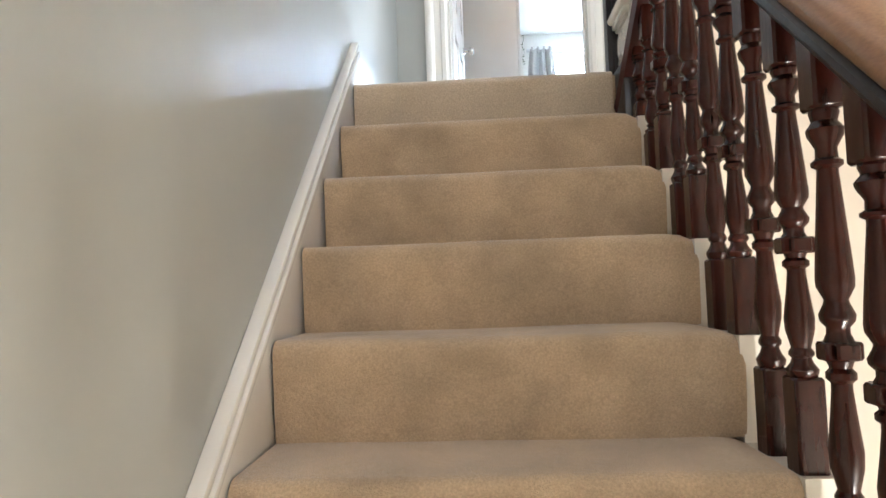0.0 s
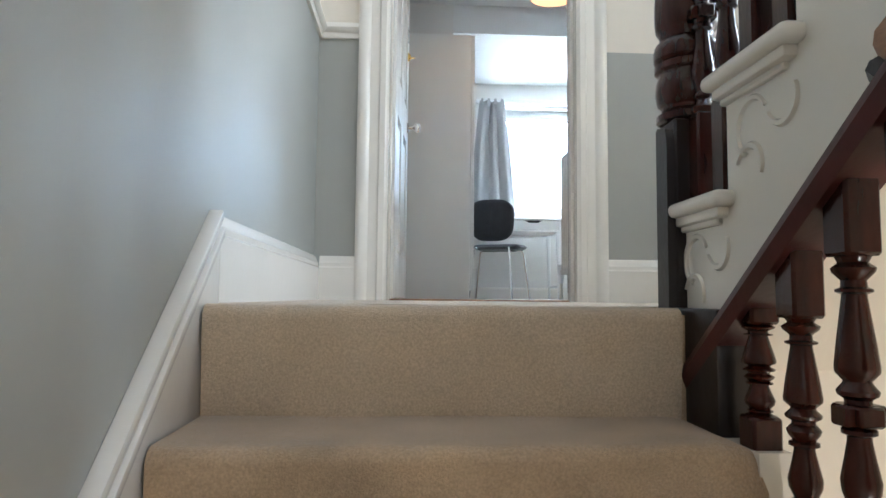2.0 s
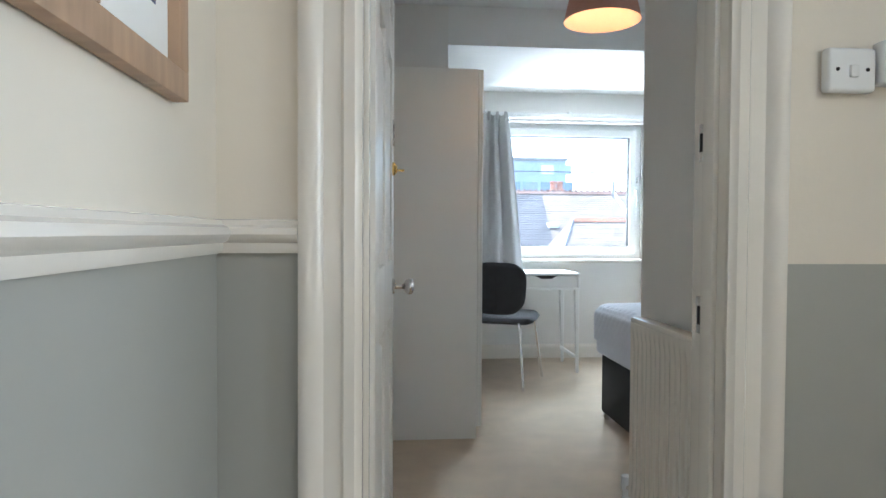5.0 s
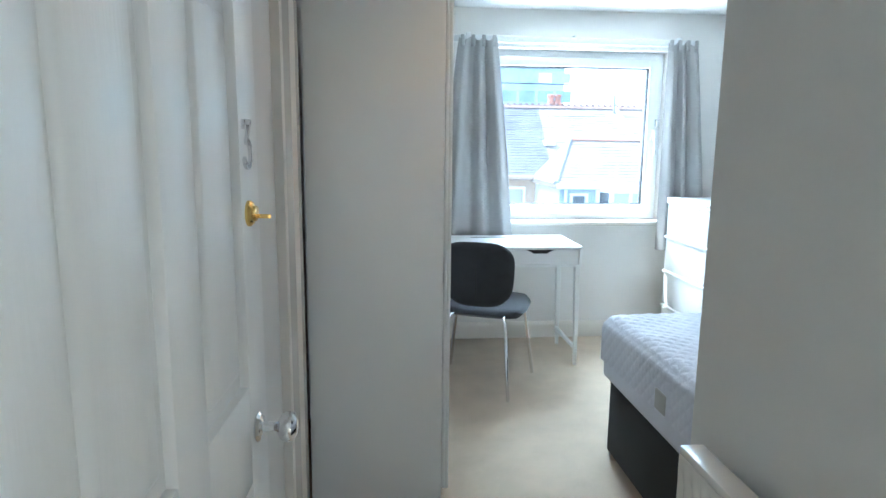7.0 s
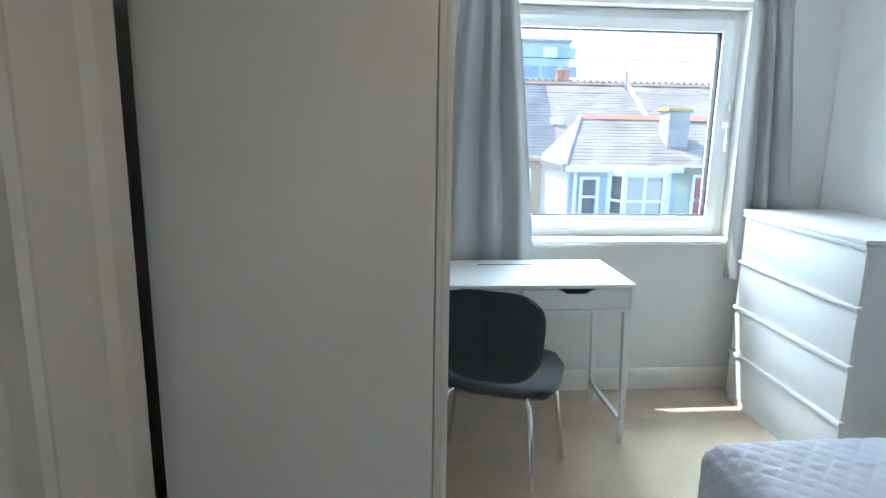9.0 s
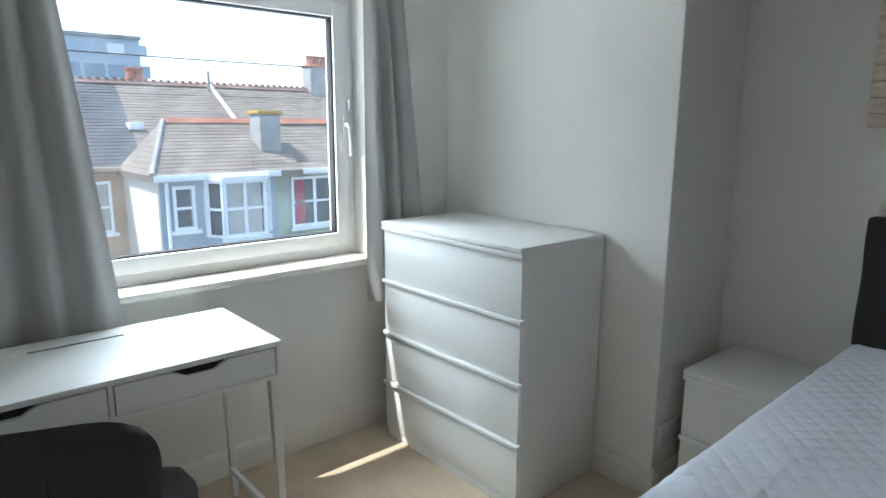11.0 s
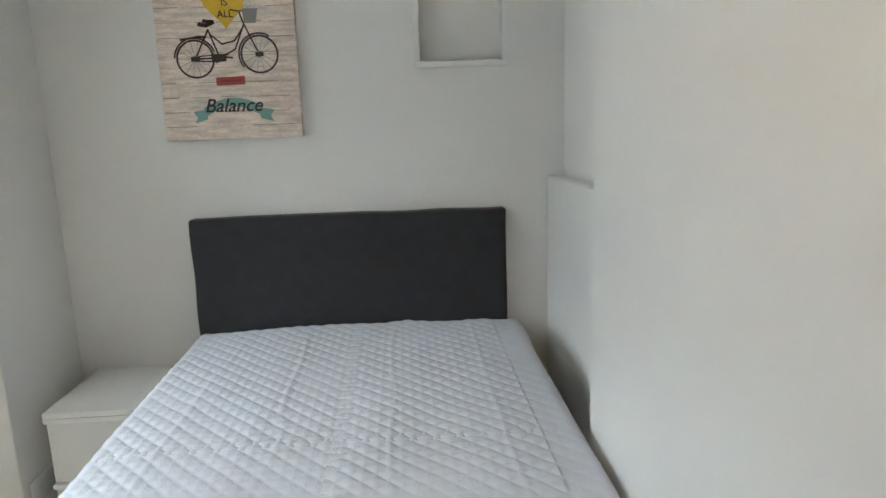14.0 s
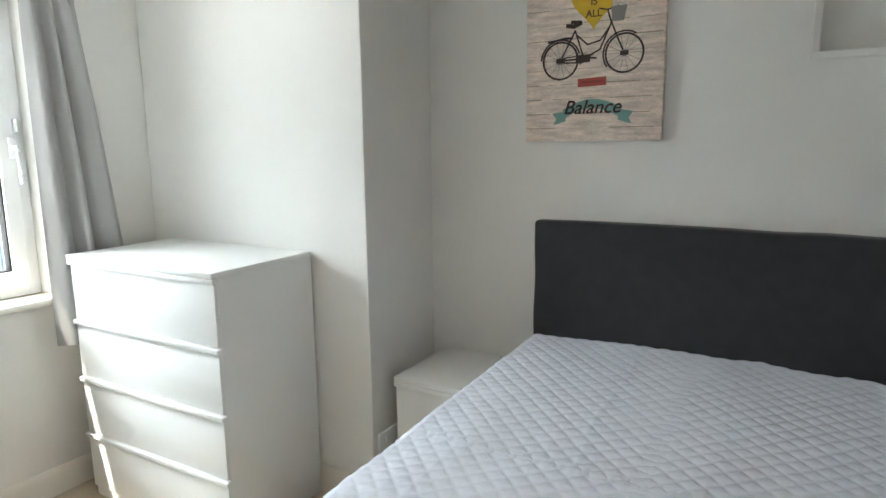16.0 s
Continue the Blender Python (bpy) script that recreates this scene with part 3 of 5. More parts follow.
part("gasket", ring(WX0 + 0.103, WX1 - 0.103, WZ0 + 0.123, WZ1 - 0.103, 0.007, 7.838, 7.88, 0.001), M_BLACK, window_1)
pane = part("pane", box(WX0 + 0.104, WX1 - 0.104, 7.866, 7.872, WZ0 + 0.124, WZ1 - 0.104), M_GLARE, window_1, "", False)
pane.visible_shadow = False
hd = part("handle", box(2.588, 2.612, 7.812, 7.826, 1.36, 1.44, 0.004), M_UPVC, window_1)
part("lever", tube([(2.60, 7.815, 1.40), (2.60, 7.785, 1.40), (2.601, 7.78, 1.385), (2.604, 7.78, 1.30), (2.606, 7.782, 1.265)], 0.009), M_UPVC, hd)
part("keep", box(2.614, 2.63, 7.818, 7.83, 1.46, 1.51, 0.002), M_CHROME, window_1)
part("outer_sill", box(WX0 - 0.05, WX1 + 0.05, 7.92, 8.10, WZ0 - 0.03, WZ0 + 0.02, 0.004), M_UPVC, window_1)
setting("window_sill", box(WX0 - 0.04, 2.70, 7.695, 7.85, 0.792, 0.822, 0.009), M_GLOSS, "white gloss window sill board", "sill", True)
# unseen window, added only around the stair fill lamp
stw = tagged(thing("window_2_added", "added white window for fill light above the lower flight, unseen", "window"), kind="structure")
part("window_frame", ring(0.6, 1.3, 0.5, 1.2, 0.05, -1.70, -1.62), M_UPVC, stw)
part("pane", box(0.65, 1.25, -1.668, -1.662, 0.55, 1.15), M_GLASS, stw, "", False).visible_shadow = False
# unseen window closing the added passage behind its lamp
ldw = tagged(thing("window_3_added", "added white window for fill light at the passage end, unseen", "window"), kind="structure")
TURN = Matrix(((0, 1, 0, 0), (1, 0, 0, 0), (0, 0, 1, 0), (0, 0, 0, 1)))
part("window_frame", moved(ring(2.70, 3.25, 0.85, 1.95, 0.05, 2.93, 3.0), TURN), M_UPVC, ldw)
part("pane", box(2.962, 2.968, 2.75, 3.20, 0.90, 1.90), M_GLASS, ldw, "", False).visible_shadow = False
# unseen rooflight frame, made up to go with its fill lamp
rl = tagged(thing("rooflight", "added white framed rooflight over the upper flight, unseen", "rooflight"), kind="structure")
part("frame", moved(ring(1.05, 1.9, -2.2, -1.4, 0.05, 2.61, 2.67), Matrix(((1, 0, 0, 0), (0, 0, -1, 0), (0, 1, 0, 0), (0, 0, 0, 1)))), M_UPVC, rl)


def curtain(name, top, bottom, z1, z0, folds, phase, y=7.655, label=""):
    def fn(u, v):
        s = v ** 0.8
        x0, x1 = top[0] + (bottom[0] - top[0]) * s, top[1] + (bottom[1] - top[1]) * s
        amp = 0.022 + 0.006 * v
        w = u + 0.02 * math.sin(3 * v + phase) + 0.035 * math.sin(u * 9 + phase)
        yy = y + amp * math.sin(w * folds * 2 * math.pi + phase) + 0.004 * math.sin(w * folds * 4.7 * math.pi + 2 * phase + v * 2)
        pinch = 0.35 + 0.65 * min(1, v * 7)
        z = z1 + (z0 - z1) * v + (0.012 * math.cos(w * folds * 2 * math.pi) if v < 0.01 else 0)
        return Vector((x0 + (x1 - x0) * u, y + (yy - y) * pinch, z))
    t = thing(name, label, "curtain", group="window curtains")
    part("cloth", sheet(110, 36, fn, 0.003), M_CURTAIN, t)
    for i in range(folds + 1):
        x = top[0] + (top[1] - top[0]) * (i + 0.3) / (folds + 0.6)
        part("pleat", box(x - 0.012, x + 0.012, y - 0.022, y - 0.004, z1 - 0.05, z1 + 0.022, 0.006), M_CURTAIN, t)
    return t


curtain("curtain", (1.235, 1.475), (1.125, 1.61), 1.985, 0.70, 3, 0.7, label="grey pleated curtain hanging behind the desk, drawn aside")
curtain("curtain", (2.60, 2.80), (2.61, 2.955), 1.985, 0.63, 3, 2.1, 7.66, "grey pleated curtain hanging behind the chest, drawn aside")
track = thing("curtain_track", "white plastic curtain track above the window", "curtain track")
part("rail", box(1.20, 2.82, 7.69, 7.715, 1.972, 2.012, 0.004), M_UPVC, track)
for x in (1.3, 2.0, 2.7):
    part("bracket", box(x - 0.012, x + 0.012, 7.70, 7.752, 1.985, 2.03, 0.003), M_UPVC, track)

# ---- bedroom door, open against the wall ----
door = tagged(thing("door_1", "white six-panel bedroom door standing open, with a silver number 3", "door", pose(0.454, 3.966, 0, 0, 0, 86.4)), kind="structure")
# local: x along the leaf from the hinge, y through it; the face towards the room is at y = -0.042
DW, DH, DT = 0.715, 2.0, 0.038
for x0, x1 in ((0, 0.105), (0.305, 0.41), (DW - 0.105, DW)):
    part("stile", box(x0, x1, -DT, 0, 0.008, DH, 0.002), M_DOOR, door)
for z0, z1 in ((0.008, 0.20), (0.78, 0.95), (1.56, 1.665), (1.89, DH)):
    for x0, x1 in ((0.105, 0.305), (0.41, DW - 0.105)):
        part("rail", box(x0 - 0.001, x1 + 0.001, -DT + 0.0005, -0.0005, z0, z1, 0.002), M_DOOR, door)
for z0, z1 in ((0.20, 0.78), (0.95, 1.56), (1.665, 1.89)):
    for x0, x1 in ((0.105, 0.305), (0.41, DW - 0.105)):
        b = box(x0, x1, -DT + 0.0155, -0.0155, z0, z1)
        box(x0 + 0.030, x1 - 0.030, -DT + 0.004, -0.004, z0 + 0.030, z1 - 0.030, 0.011, 3, b)
        part("panel", b, M_DOOR, door)
KX = DW - 0.07
b = moved(lathe([(0.024, 0), (0.026, 0.003), (0.022, 0.008), (0.009, 0.011), (0.008, 0.030), (0.013, 0.036), (0.022, 0.042), (0.026, 0.052), (0.024, 0.062), (0.014, 0.068), (0.004, 0.069)], 24), pose(KX, -DT, 0.865, 90))
part("knob", b, M_CHROME, door, "polished chrome door knob")
lock = part("lock_cylinder", moved(lathe([(0.021, 0), (0.021, 0.004), (0.017, 0.009), (0.013, 0.010), (0.012, 0.014), (0.004, 0.0142)], 24), pose(KX, -DT, 1.233, 90)), M_BRASS, door, "brass night-latch cylinder")
part("key", box(KX - 0.0012, KX + 0.0012, -DT - 0.036, -DT - 0.012, 1.225, 1.232, 0.0008), M_BRASS, lock)
# numeral: flat top bar, slanted stroke and open bowl
NX, NZ = KX, 1.342
pts = [(-0.018, 0.028), (-0.018, 0.036), (0.016, 0.036), (-0.002, 0.008)]
for i in range(13):
    a = radians(100 - i * 255 / 12)
    pts.append((-0.001 + 0.0185 * math.cos(a), -0.014 + 0.020 * math.sin(a)))
b = bmesh.new()
for (ux, uz), (vx, vz) in zip(pts, pts[1:]):
    d = Vector((vx - ux, 0, vz - uz))
    n = Vector((-d.z, 0, d.x)).normalized() * 0.0042
    e = d.normalized() * 0.003
    q = [Vector((NX + ux, 0, NZ + uz)) - e + n, Vector((NX + vx, 0, NZ + vz)) + e + n, Vector((NX + vx, 0, NZ + vz)) + e - n, Vector((NX + ux, 0, NZ + uz)) - e - n]
    lo = [b.verts.new(p + Vector((0, -DT, 0))) for p in q]
    hi = [b.verts.new(p * 1.0 + Vector((0, -DT - 0.005, 0))) for p in q]
    b.faces.new(hi)
    for i in range(4):
        b.faces.new((lo[i], lo[(i + 1) % 4], hi[(i + 1) % 4], hi[i]))
part("number_three", b, M_CHROME, door, "silver metal numeral 3", False)
# moulded cover strip where the wall stops beside the wardrobe
setting("trim_wall_end", prism([(0.445, 5.40), (0.472, 5.40), (0.476, 5.42), (0.470, 5.44), (0.470, 5.60), (0.482, 5.625), (0.482, 5.70), (0.445, 5.70)], "z", 0, CEIL), M_GLOSS, "white moulded cover strip beside the wardrobe", "trim")

# ---- wardrobe ----
ward = thing("wardrobe", "tall white wardrobe with framed doors, in the alcove", "wardrobe")
part("side_panel", box(0.492, 0.962, 5.742, 5.760, 0, 1.845, 0.0015), M_WHITE, ward)
part("side_panel", box(0.492, 0.962, 6.492, 6.510, 0, 1.845, 0.0015), M_WHITE, ward)
part("top_panel", box(0.492, 0.962, 5.760, 6.492, 1.826, 1.844, 0.0015), M_WHITE, ward)
part("back_panel", box(0.486, 0.492, 5.745, 6.508, 0.01, 1.84), M_WHITE, ward)
part("plinth", box(0.93, 0.948, 5.760, 6.492, 0.0, 0.06, 0.001), M_WHITE, ward)
for y0, y1, hinge in ((5.744, 6.124, 0), (6.128, 6.508, 1)):
    d = part("door", box(0.964, 0.976, y0, y1, 0.062, 1.843, 0.0015), M_WHITE, ward)
    for a0, a1, z0, z1 in ((y0, y0 + 0.075, 0.062, 1.843), (y1 - 0.075, y1, 0.062, 1.843)):
        part("stile", box(0.976, 0.989, a0, a1, z0, z1, 0.002), M_WHITE, d)
    for z0, z1 in ((0.062, 0.14), (0.80, 0.88), (1.765, 1.843)):
        part("rail", box(0.976, 0.988, y0 + 0.075, y1 - 0.075, z0, z1, 0.002), M_WHITE, d)

# ---- desk ----
desk = thing("desk", "white desk with two drawers and slim tapered legs under the window", "desk")
X0, X1, Y0, Y1, ZT = 0.95, 1.93, 7.155, 7.62, 0.742
part("desktop", box(X0, X1, Y0, Y1 - 0.10, ZT - 0.018, ZT, 0.003), M_WHITE, desk)
part("rear_flap", box(X0, X1, Y1 - 0.098, Y1, ZT - 0.018, ZT, 0.003), M_WHITE, desk)
# dark strip painting the shade inside the cable slot
part("cable_slot_shade", box(X0 + 0.36, X0 + 0.62, Y1 - 0.104, Y1 - 0.092, ZT - 0.004, ZT + 0.0008), M_DARKGAP, desk)
part("side_panel", box(X0, X0 + 0.018, Y0 + 0.02, Y1, ZT - 0.118, ZT - 0.018, 0.001), M_WHITE, desk)
part("side_panel", box(X1 - 0.018, X1, Y0 + 0.004, Y1, ZT - 0.118, ZT - 0.018, 0.001), M_WHITE, desk)
part("bottom_panel", box(X0 + 0.018, X1 - 0.018, Y0 + 0.02, Y1, ZT - 0.118, ZT - 0.108), M_WHITE, desk)
part("back_panel", box(X0 + 0.018, X1 - 0.018, Y1 - 0.014, Y1, ZT - 0.108, ZT - 0.018), M_WHITE, desk)
mid = (X0 + X1) / 2
for a, c in ((X0 + 0.022, mid - 0.010), (mid + 0.010, X1 - 0.022)):
    m = (a + c) / 2
    o = [(a, ZT - 0.106), (c, ZT - 0.106), (c, ZT - 0.022), (m + 0.085, ZT - 0.022), (m + 0.06, ZT - 0.032), (m + 0.04, ZT - 0.044), (m - 0.04, ZT - 0.044), (m - 0.06, ZT - 0.032), (m - 0.085, ZT - 0.022), (a, ZT - 0.022)]
    dr = part("drawer", prism(o, "y", Y0 + 0.003, Y0 + 0.019), M_WHITE, desk, "", False)
    # dark block behind the notch paints the shade of the grip
    part("grip_shade", box(m - 0.09, m + 0.09, Y0 + 0.022, Y0 + 0.03, ZT - 0.05, ZT - 0.0185), M_DARKGAP, dr)
# dark sheet behind the fronts, painting the shade between the drawers
part("shadow_gap", box(X0 + 0.019, X1 - 0.019, Y0 + 0.0195, Y0 + 0.022, ZT - 0.1075, ZT - 0.0185), M_DARKGAP, desk)
part("front_rail", box(X0, X1, Y0 + 0.003, Y0 + 0.02, ZT - 0.124, ZT - 0.1085, 0.001), M_WHITE, desk)
part("divider", box(mid - 0.006, mid + 0.006, Y0 + 0.004, Y1 - 0.02, ZT - 0.108, ZT - 0.018), M_WHITE, desk)


def taper_leg(x, y, dx):
    b = box(-0.014, 0.014, -0.014, 0.014, 0, ZT - 0.118, 0.003, 1)
    for v in b.verts:
        if v.co.z < 0.3:
            v.co.x = v.co.x * 0.72 + dx * 0.012
            v.co.y *= 0.72
        else:
            v.co.x *= 1.25
    return moved(b, pose(x, y, 0))


for x, s in ((X0 + 0.02, -1), (X1 - 0.02, 1)):
    for y in (Y0 + 0.03, Y1 - 0.03):
        part("leg", taper_leg(x, y, s), M_WHITE, desk)
    part("stretcher", box(x - 0.009, x + 0.009, Y0 + 0.035, Y1 - 0.035, 0.105, 0.128, 0.003), M_WHITE, desk)
part("stretcher", box(X0 + 0.03, X1 - 0.03, Y1 - 0.04, Y1 - 0.026, 0.60, 0.622, 0.003), M_WHITE, desk)

# ---- chair ----
chair = thing("desk_chair", "charcoal upholstered chair with slim chrome legs at the desk", "chair", pose(1.305, 6.925, 0, 0, 0, -21))


def cushion(w, d, h, round_=0.1):
    b = bmesh.new()
    n = 22
    top, bot = [], []
    for i in range(n + 1):
        for side, rows in ((1, top), (-1, bot)):
            row = []
            for j in range(n + 1):
                u, v = i / n * 2 - 1, j / n * 2 - 1
                k = 0.7
                x, y = u * math.sqrt(1 - k * v * v / 2 * abs(v) ** 2), v * math.sqrt(1 - k * u * u / 2 * abs(u) ** 2)
                e = max(0, 1 - max(abs(u), abs(v)) ** 6)
                row.append(b.verts.new((x * w / 2, y * d / 2, side * h / 2 * e ** 0.5)))
            rows.append(row)
    for i in range(n):
        for j in range(n):
            b.faces.new((top[i][j], top[i + 1][j], top[i + 1][j + 1], top[i][j + 1]))
            b.faces.new((bot[i][j], bot[i][j + 1], bot[i + 1][j + 1], bot[i + 1][j]))
    bmesh.ops.remove_doubles(b, verts=b.verts, dist=0.0004)
    return b


part("seat", moved(cushion(0.45, 0.44, 0.055), pose(0.02, 0.06, 0.452, 3)), M_FABRIC, chair)
bk = moved(cushion(0.385, 0.35, 0.045), pose(0, 0, 0, 90))
for v in bk.verts:
    v.co.y += 0.55 * v.co.x * v.co.x
    v.co.y -= 0.12 * v.co.z
    v.co.x *= 1 + 0.35 * v.co.z
part("backrest", moved(bk, pose(0, -0.19, 0.665)), M_FABRIC, chair)
part("seam", tube([(0.0, -0.2135 - 0.0006 * i, 0.53 + i * 0.02) for i in range(12)], 0.002, 6), M_BLACK, chair)
for s in (-1, 1):
    part("leg", tube([(s * 0.13, -0.12, 0.435), (s * 0.145, -0.17, 0.43), (s * 0.155, -0.185, 0.41), (s * 0.185, -0.215, 0.0)], 0.0095), M_CHROME, chair)
    part("leg", tube([(s * 0.14, 0.15, 0.435), (s * 0.19, 0.19, 0.43), (s * 0.20, 0.205, 0.41), (s * 0.25, 0.245, 0.0)], 0.0095), M_CHROME, chair)
part("under_frame", box(-0.15, 0.15, -0.13, 0.16, 0.422, 0.434, 0.004), M_BLACK, chair)


# ---- drawer furniture ----
def drawer_unit(name, label, category, x0, x1, y0, y1, h, n):
    """White drawers that open towards -x; each front has a lip along its top."""
    t = thing(name, label, category)
    part("side_panel", box(x0 + 0.012, x1, y0, y0 + 0.018, 0, h - 0.02, 0.001), M_WHITE, t)
    part("side_panel", box(x0 + 0.012, x1, y1 - 0.018, y1, 0, h - 0.02, 0.001), M_WHITE, t)
    part("back_panel", box(x1 - 0.006, x1 - 0.001, y0 + 0.018, y1 - 0.018, 0.01, h - 0.02), M_WHITE, t)
    part("top", box(x0 - 0.012, x1, y0 - 0.002, y1 + 0.002, h - 0.02, h, 0.0025), M_WHITE, t)
    z0, dz = 0.035, (h - 0.02 - 0.035) / n
    for i in range(n):
        a = z0 + i * dz
        d = part("drawer", box(x0, x0 + 0.018, y0 + 0.002, y1 - 0.002, a + 0.003, a + dz - 0.018, 0.0015), M_WHITE, t)
        part("lip", box(x0 - 0.012, x0 + 0.012, y0 - 0.006, y1 + 0.002, a + dz - 0.018, a + dz - 0.001, 0.002), M_WHITE, d)
    part("plinth", box(x0 + 0.004, x0 + 0.018, y0 + 0.018, y1 - 0.018, 0.0, 0.036, 0.001), M_WHITE, t)
    return t


drawer_unit("chest_of_drawers", "tall white four-drawer chest against the chimney breast", "chest of drawers", 2.655, 3.118, 6.81, 7.615, 0.995, 4)
drawer_unit("nightstand", "small white two-drawer bedside cabinet", "nightstand", 3.185, 3.585, 6.075, 6.475, 0.53, 2)

# ---- bed ----
bed = thing("bed", "small double divan bed with a white quilted cover and black base", "bed")
BX0, BX1, BY0, BY1 = 1.675, 3.53, 4.815, 6.065
part("base", box(BX0 + 0.03, BX1, BY0 + 0.035, BY1 - 0.035, 0.045, 0.372, 0.012), M_BLACK, bed, "black fabric divan base")
for x in (BX0 + 0.06, BX1 - 0.08):
    for y in (BY0 + 0.06, BY1 - 0.05):
        part("castor", moved(lathe([(0.012, -0.011), (0.022, -0.009), (0.022, 0.009), (0.012, 0.011)], 16), pose(x, y, 0.022, 90)), M_CHROME, bed)
Z0, Z1 = 0.368, 0.640
part("mattress_side", box(BX0 + 0.004, BX1, BY0 + 0.004, BY1 - 0.004, Z0, Z1 - 0.03, 0.025, 3), M_QUILT, bed)


def cover(u, v):
    """The quilted top, rolled over the edges; u along the bed, v across."""
    R = 0.055
    def roll(s, length):
        d = min(s, 1 - s) * length
        arc = R * math.pi / 2 + 0.07
        return d, arc
    L, W = (BX1 - BX0) + 2 * 0.19, (BY1 - BY0) + 2 * 0.19
    out = []
    drop = 0.0
    for s, a, b, length in ((u, BX0, BX1, L), (v, BY0, BY1, W)):
        p = s * length - 0.19
        size = b - a
        e = min(p, size - p)
        sign = 1 if p < size / 2 else -1
        if e < R * 0.571:
            q = R * 0.571 - e
            th = min(q / R, math.pi / 2)
            rest = max(0, q - R * math.pi / 2)
            pos = R - R * math.sin(th)
            drop = max(drop, R * (1 - math.cos(th)) + rest)
        else:
            pos = e + R * (1 - 0.571)
            pos = max(R, e * 1.0 + R - R * 0.571)
        out.append(a + pos if sign > 0 else b - pos)
    x, y = out
    k = 2 * math.pi / 0.058
    q = min(abs(math.sin((u * L + v * W) * k / 2)), abs(math.sin((u * L - v * W) * k / 2))) ** 0.45
    puff = 0.0068 * q
    wave = 0.003 * abs(math.sin(9 * v + 1.5 * u)) ** 12 + 0.006 * noise.noise(Vector((u * 5, v * 4, 0.3))) + 0.004 * noise.noise(Vector((u * 14, v * 11, 3.3)))
    for c, width, lean in ((0.22, 0.006, 0.05), (0.41, 0.005, -0.03), (0.62, 0.006, 0.02), (0.78, 0.005, -0.05)):
        d = v - c - lean * (u - 0.5) - 0.03 * noise.noise(Vector((u * 5, c * 40, 1.7)))
        wave += 0.0034 * math.exp(-(d / width) ** 2) * (0.35 + 0.65 * abs(noise.noise(Vector((u * 4, c * 30, 7.1)))))
    wave += 0.005 * max(0, noise.noise(Vector((u * 22 + v * 9, v * 16, 5.2)))) ** 1.5
    puff *= 0.8 + 0.5 * noise.noise(Vector((u * 9, v * 9, 9.4)))
    if v * W - 0.19 < 0.10:
        puff *= 0.3
    flat = 1 if drop < 0.02 else 0.35
    crown = 0.012 * (1 - (2 * v - 1) ** 2)
    out_y = 0
    if drop > 0.03:
        out_y = puff * 0.5
    sy = 1 if v > 0.5 else -1
    if u < 0.97:
        y += sy * (0.012 if sy > 0 else 0.035) * max(0, 1 - abs(u - 0.88) / 0.08) * min(1, abs(2 * v - 1) ** 8 * 2)
    return Vector((x - (out_y if u < 0.1 else 0), y + (sy * out_y if 0.06 < u else 0), Z1 - drop + (puff + wave) * flat + crown - 0.012 + 0.045 * u))


part("quilted_cover", sheet(440, 330, cover), M_QUILT, bed, "white diamond-quilted mattress cover")
for x in (2.05, 2.7):
    part("handle_tape", box(x, x + 0.022, BY1 - 0.005, BY1 + 0.002, Z0 + 0.05, Z0 + 0.16, 0.002), M_CURTAIN, bed)
part("label_tag", box(BX0 - 0.005, BX0 + 0.006, 5.445, 5.525, 0.462, 0.532, 0.002), M_CURTAIN, bed, "grey woven label on the mattress end")
hb = thing("headboard", "charcoal fabric headboard fixed to the wall behind the bed", "headboard")
b = box(3.535, 3.598, 4.862, 6.062, 0.42, 1.105, 0.012, 3)
bmesh.ops.subdivide_edges(b, edges=[e for e in b.edges if e.calc_length() > 0.4], cuts=24, use_grid_fill=True)
for v in b.verts:
    v.co.z += 0.006 * noise.noise(Vector((0, v.co.y * 5, v.co.z * 3)))
    v.co.y += 0.006 * noise.noise(Vector((2, v.co.y * 2, v.co.z * 5)))
part("panel", b, M_FABRIC, hb)

# ---- canvas picture ----
M_PRINT = material("whitewashed_plank_print", (0.70, 0.585, 0.50), 0.75, vary=0.24, scale=14, fine=0.14, fine_scale=90, stretch=(0.8, 4, 1), bump=0.1)
M_SEAM = material("print_brown", (0.40, 0.31, 0.23), 0.75, vary=0.3, scale=40)
M_INK = material("print_dark_brown", (0.055, 0.035, 0.03), 0.75, vary=0.2)
M_HEART = material("print_mustard", (0.62, 0.40, 0.03), 0.7, vary=0.12, scale=20)
M_RED = material("print_red", (0.40, 0.07, 0.05), 0.7, vary=0.15)
M_TEAL = material("print_teal", (0.20, 0.38, 0.34), 0.7, vary=0.15)
M_GREY2 = material("print_grey", (0.24, 0.23, 0.22), 0.7)
pic = thing("canvas_picture", "square-edged canvas print of a bicycle and heart on pale planks", "picture", pose(3.562, 6.11, 1.40, 90, 0, -90))
# local: x to the right over the picture, y up, z out from the wall
PW, PH = 0.493, 0.70
part("canvas", box(0, PW, 0, PH, -0.036, 0, 0.003), M_PRINT, pic)
random.seed(5)
v = 0.045
while v < PH - 0.03:
    x = 0.004
    while x < PW - 0.03:
        w = random.uniform(0.03, 0.16)
        part("plank_seam", box(x, min(x + w, PW - 0.004), v + random.uniform(-0.001, 0.001), v + random.uniform(0.0015, 0.004), -0.001, 0.0006), M_SEAM, pic, "", False)
        x += w + random.uniform(0.004, 0.05)
    v += 0.052


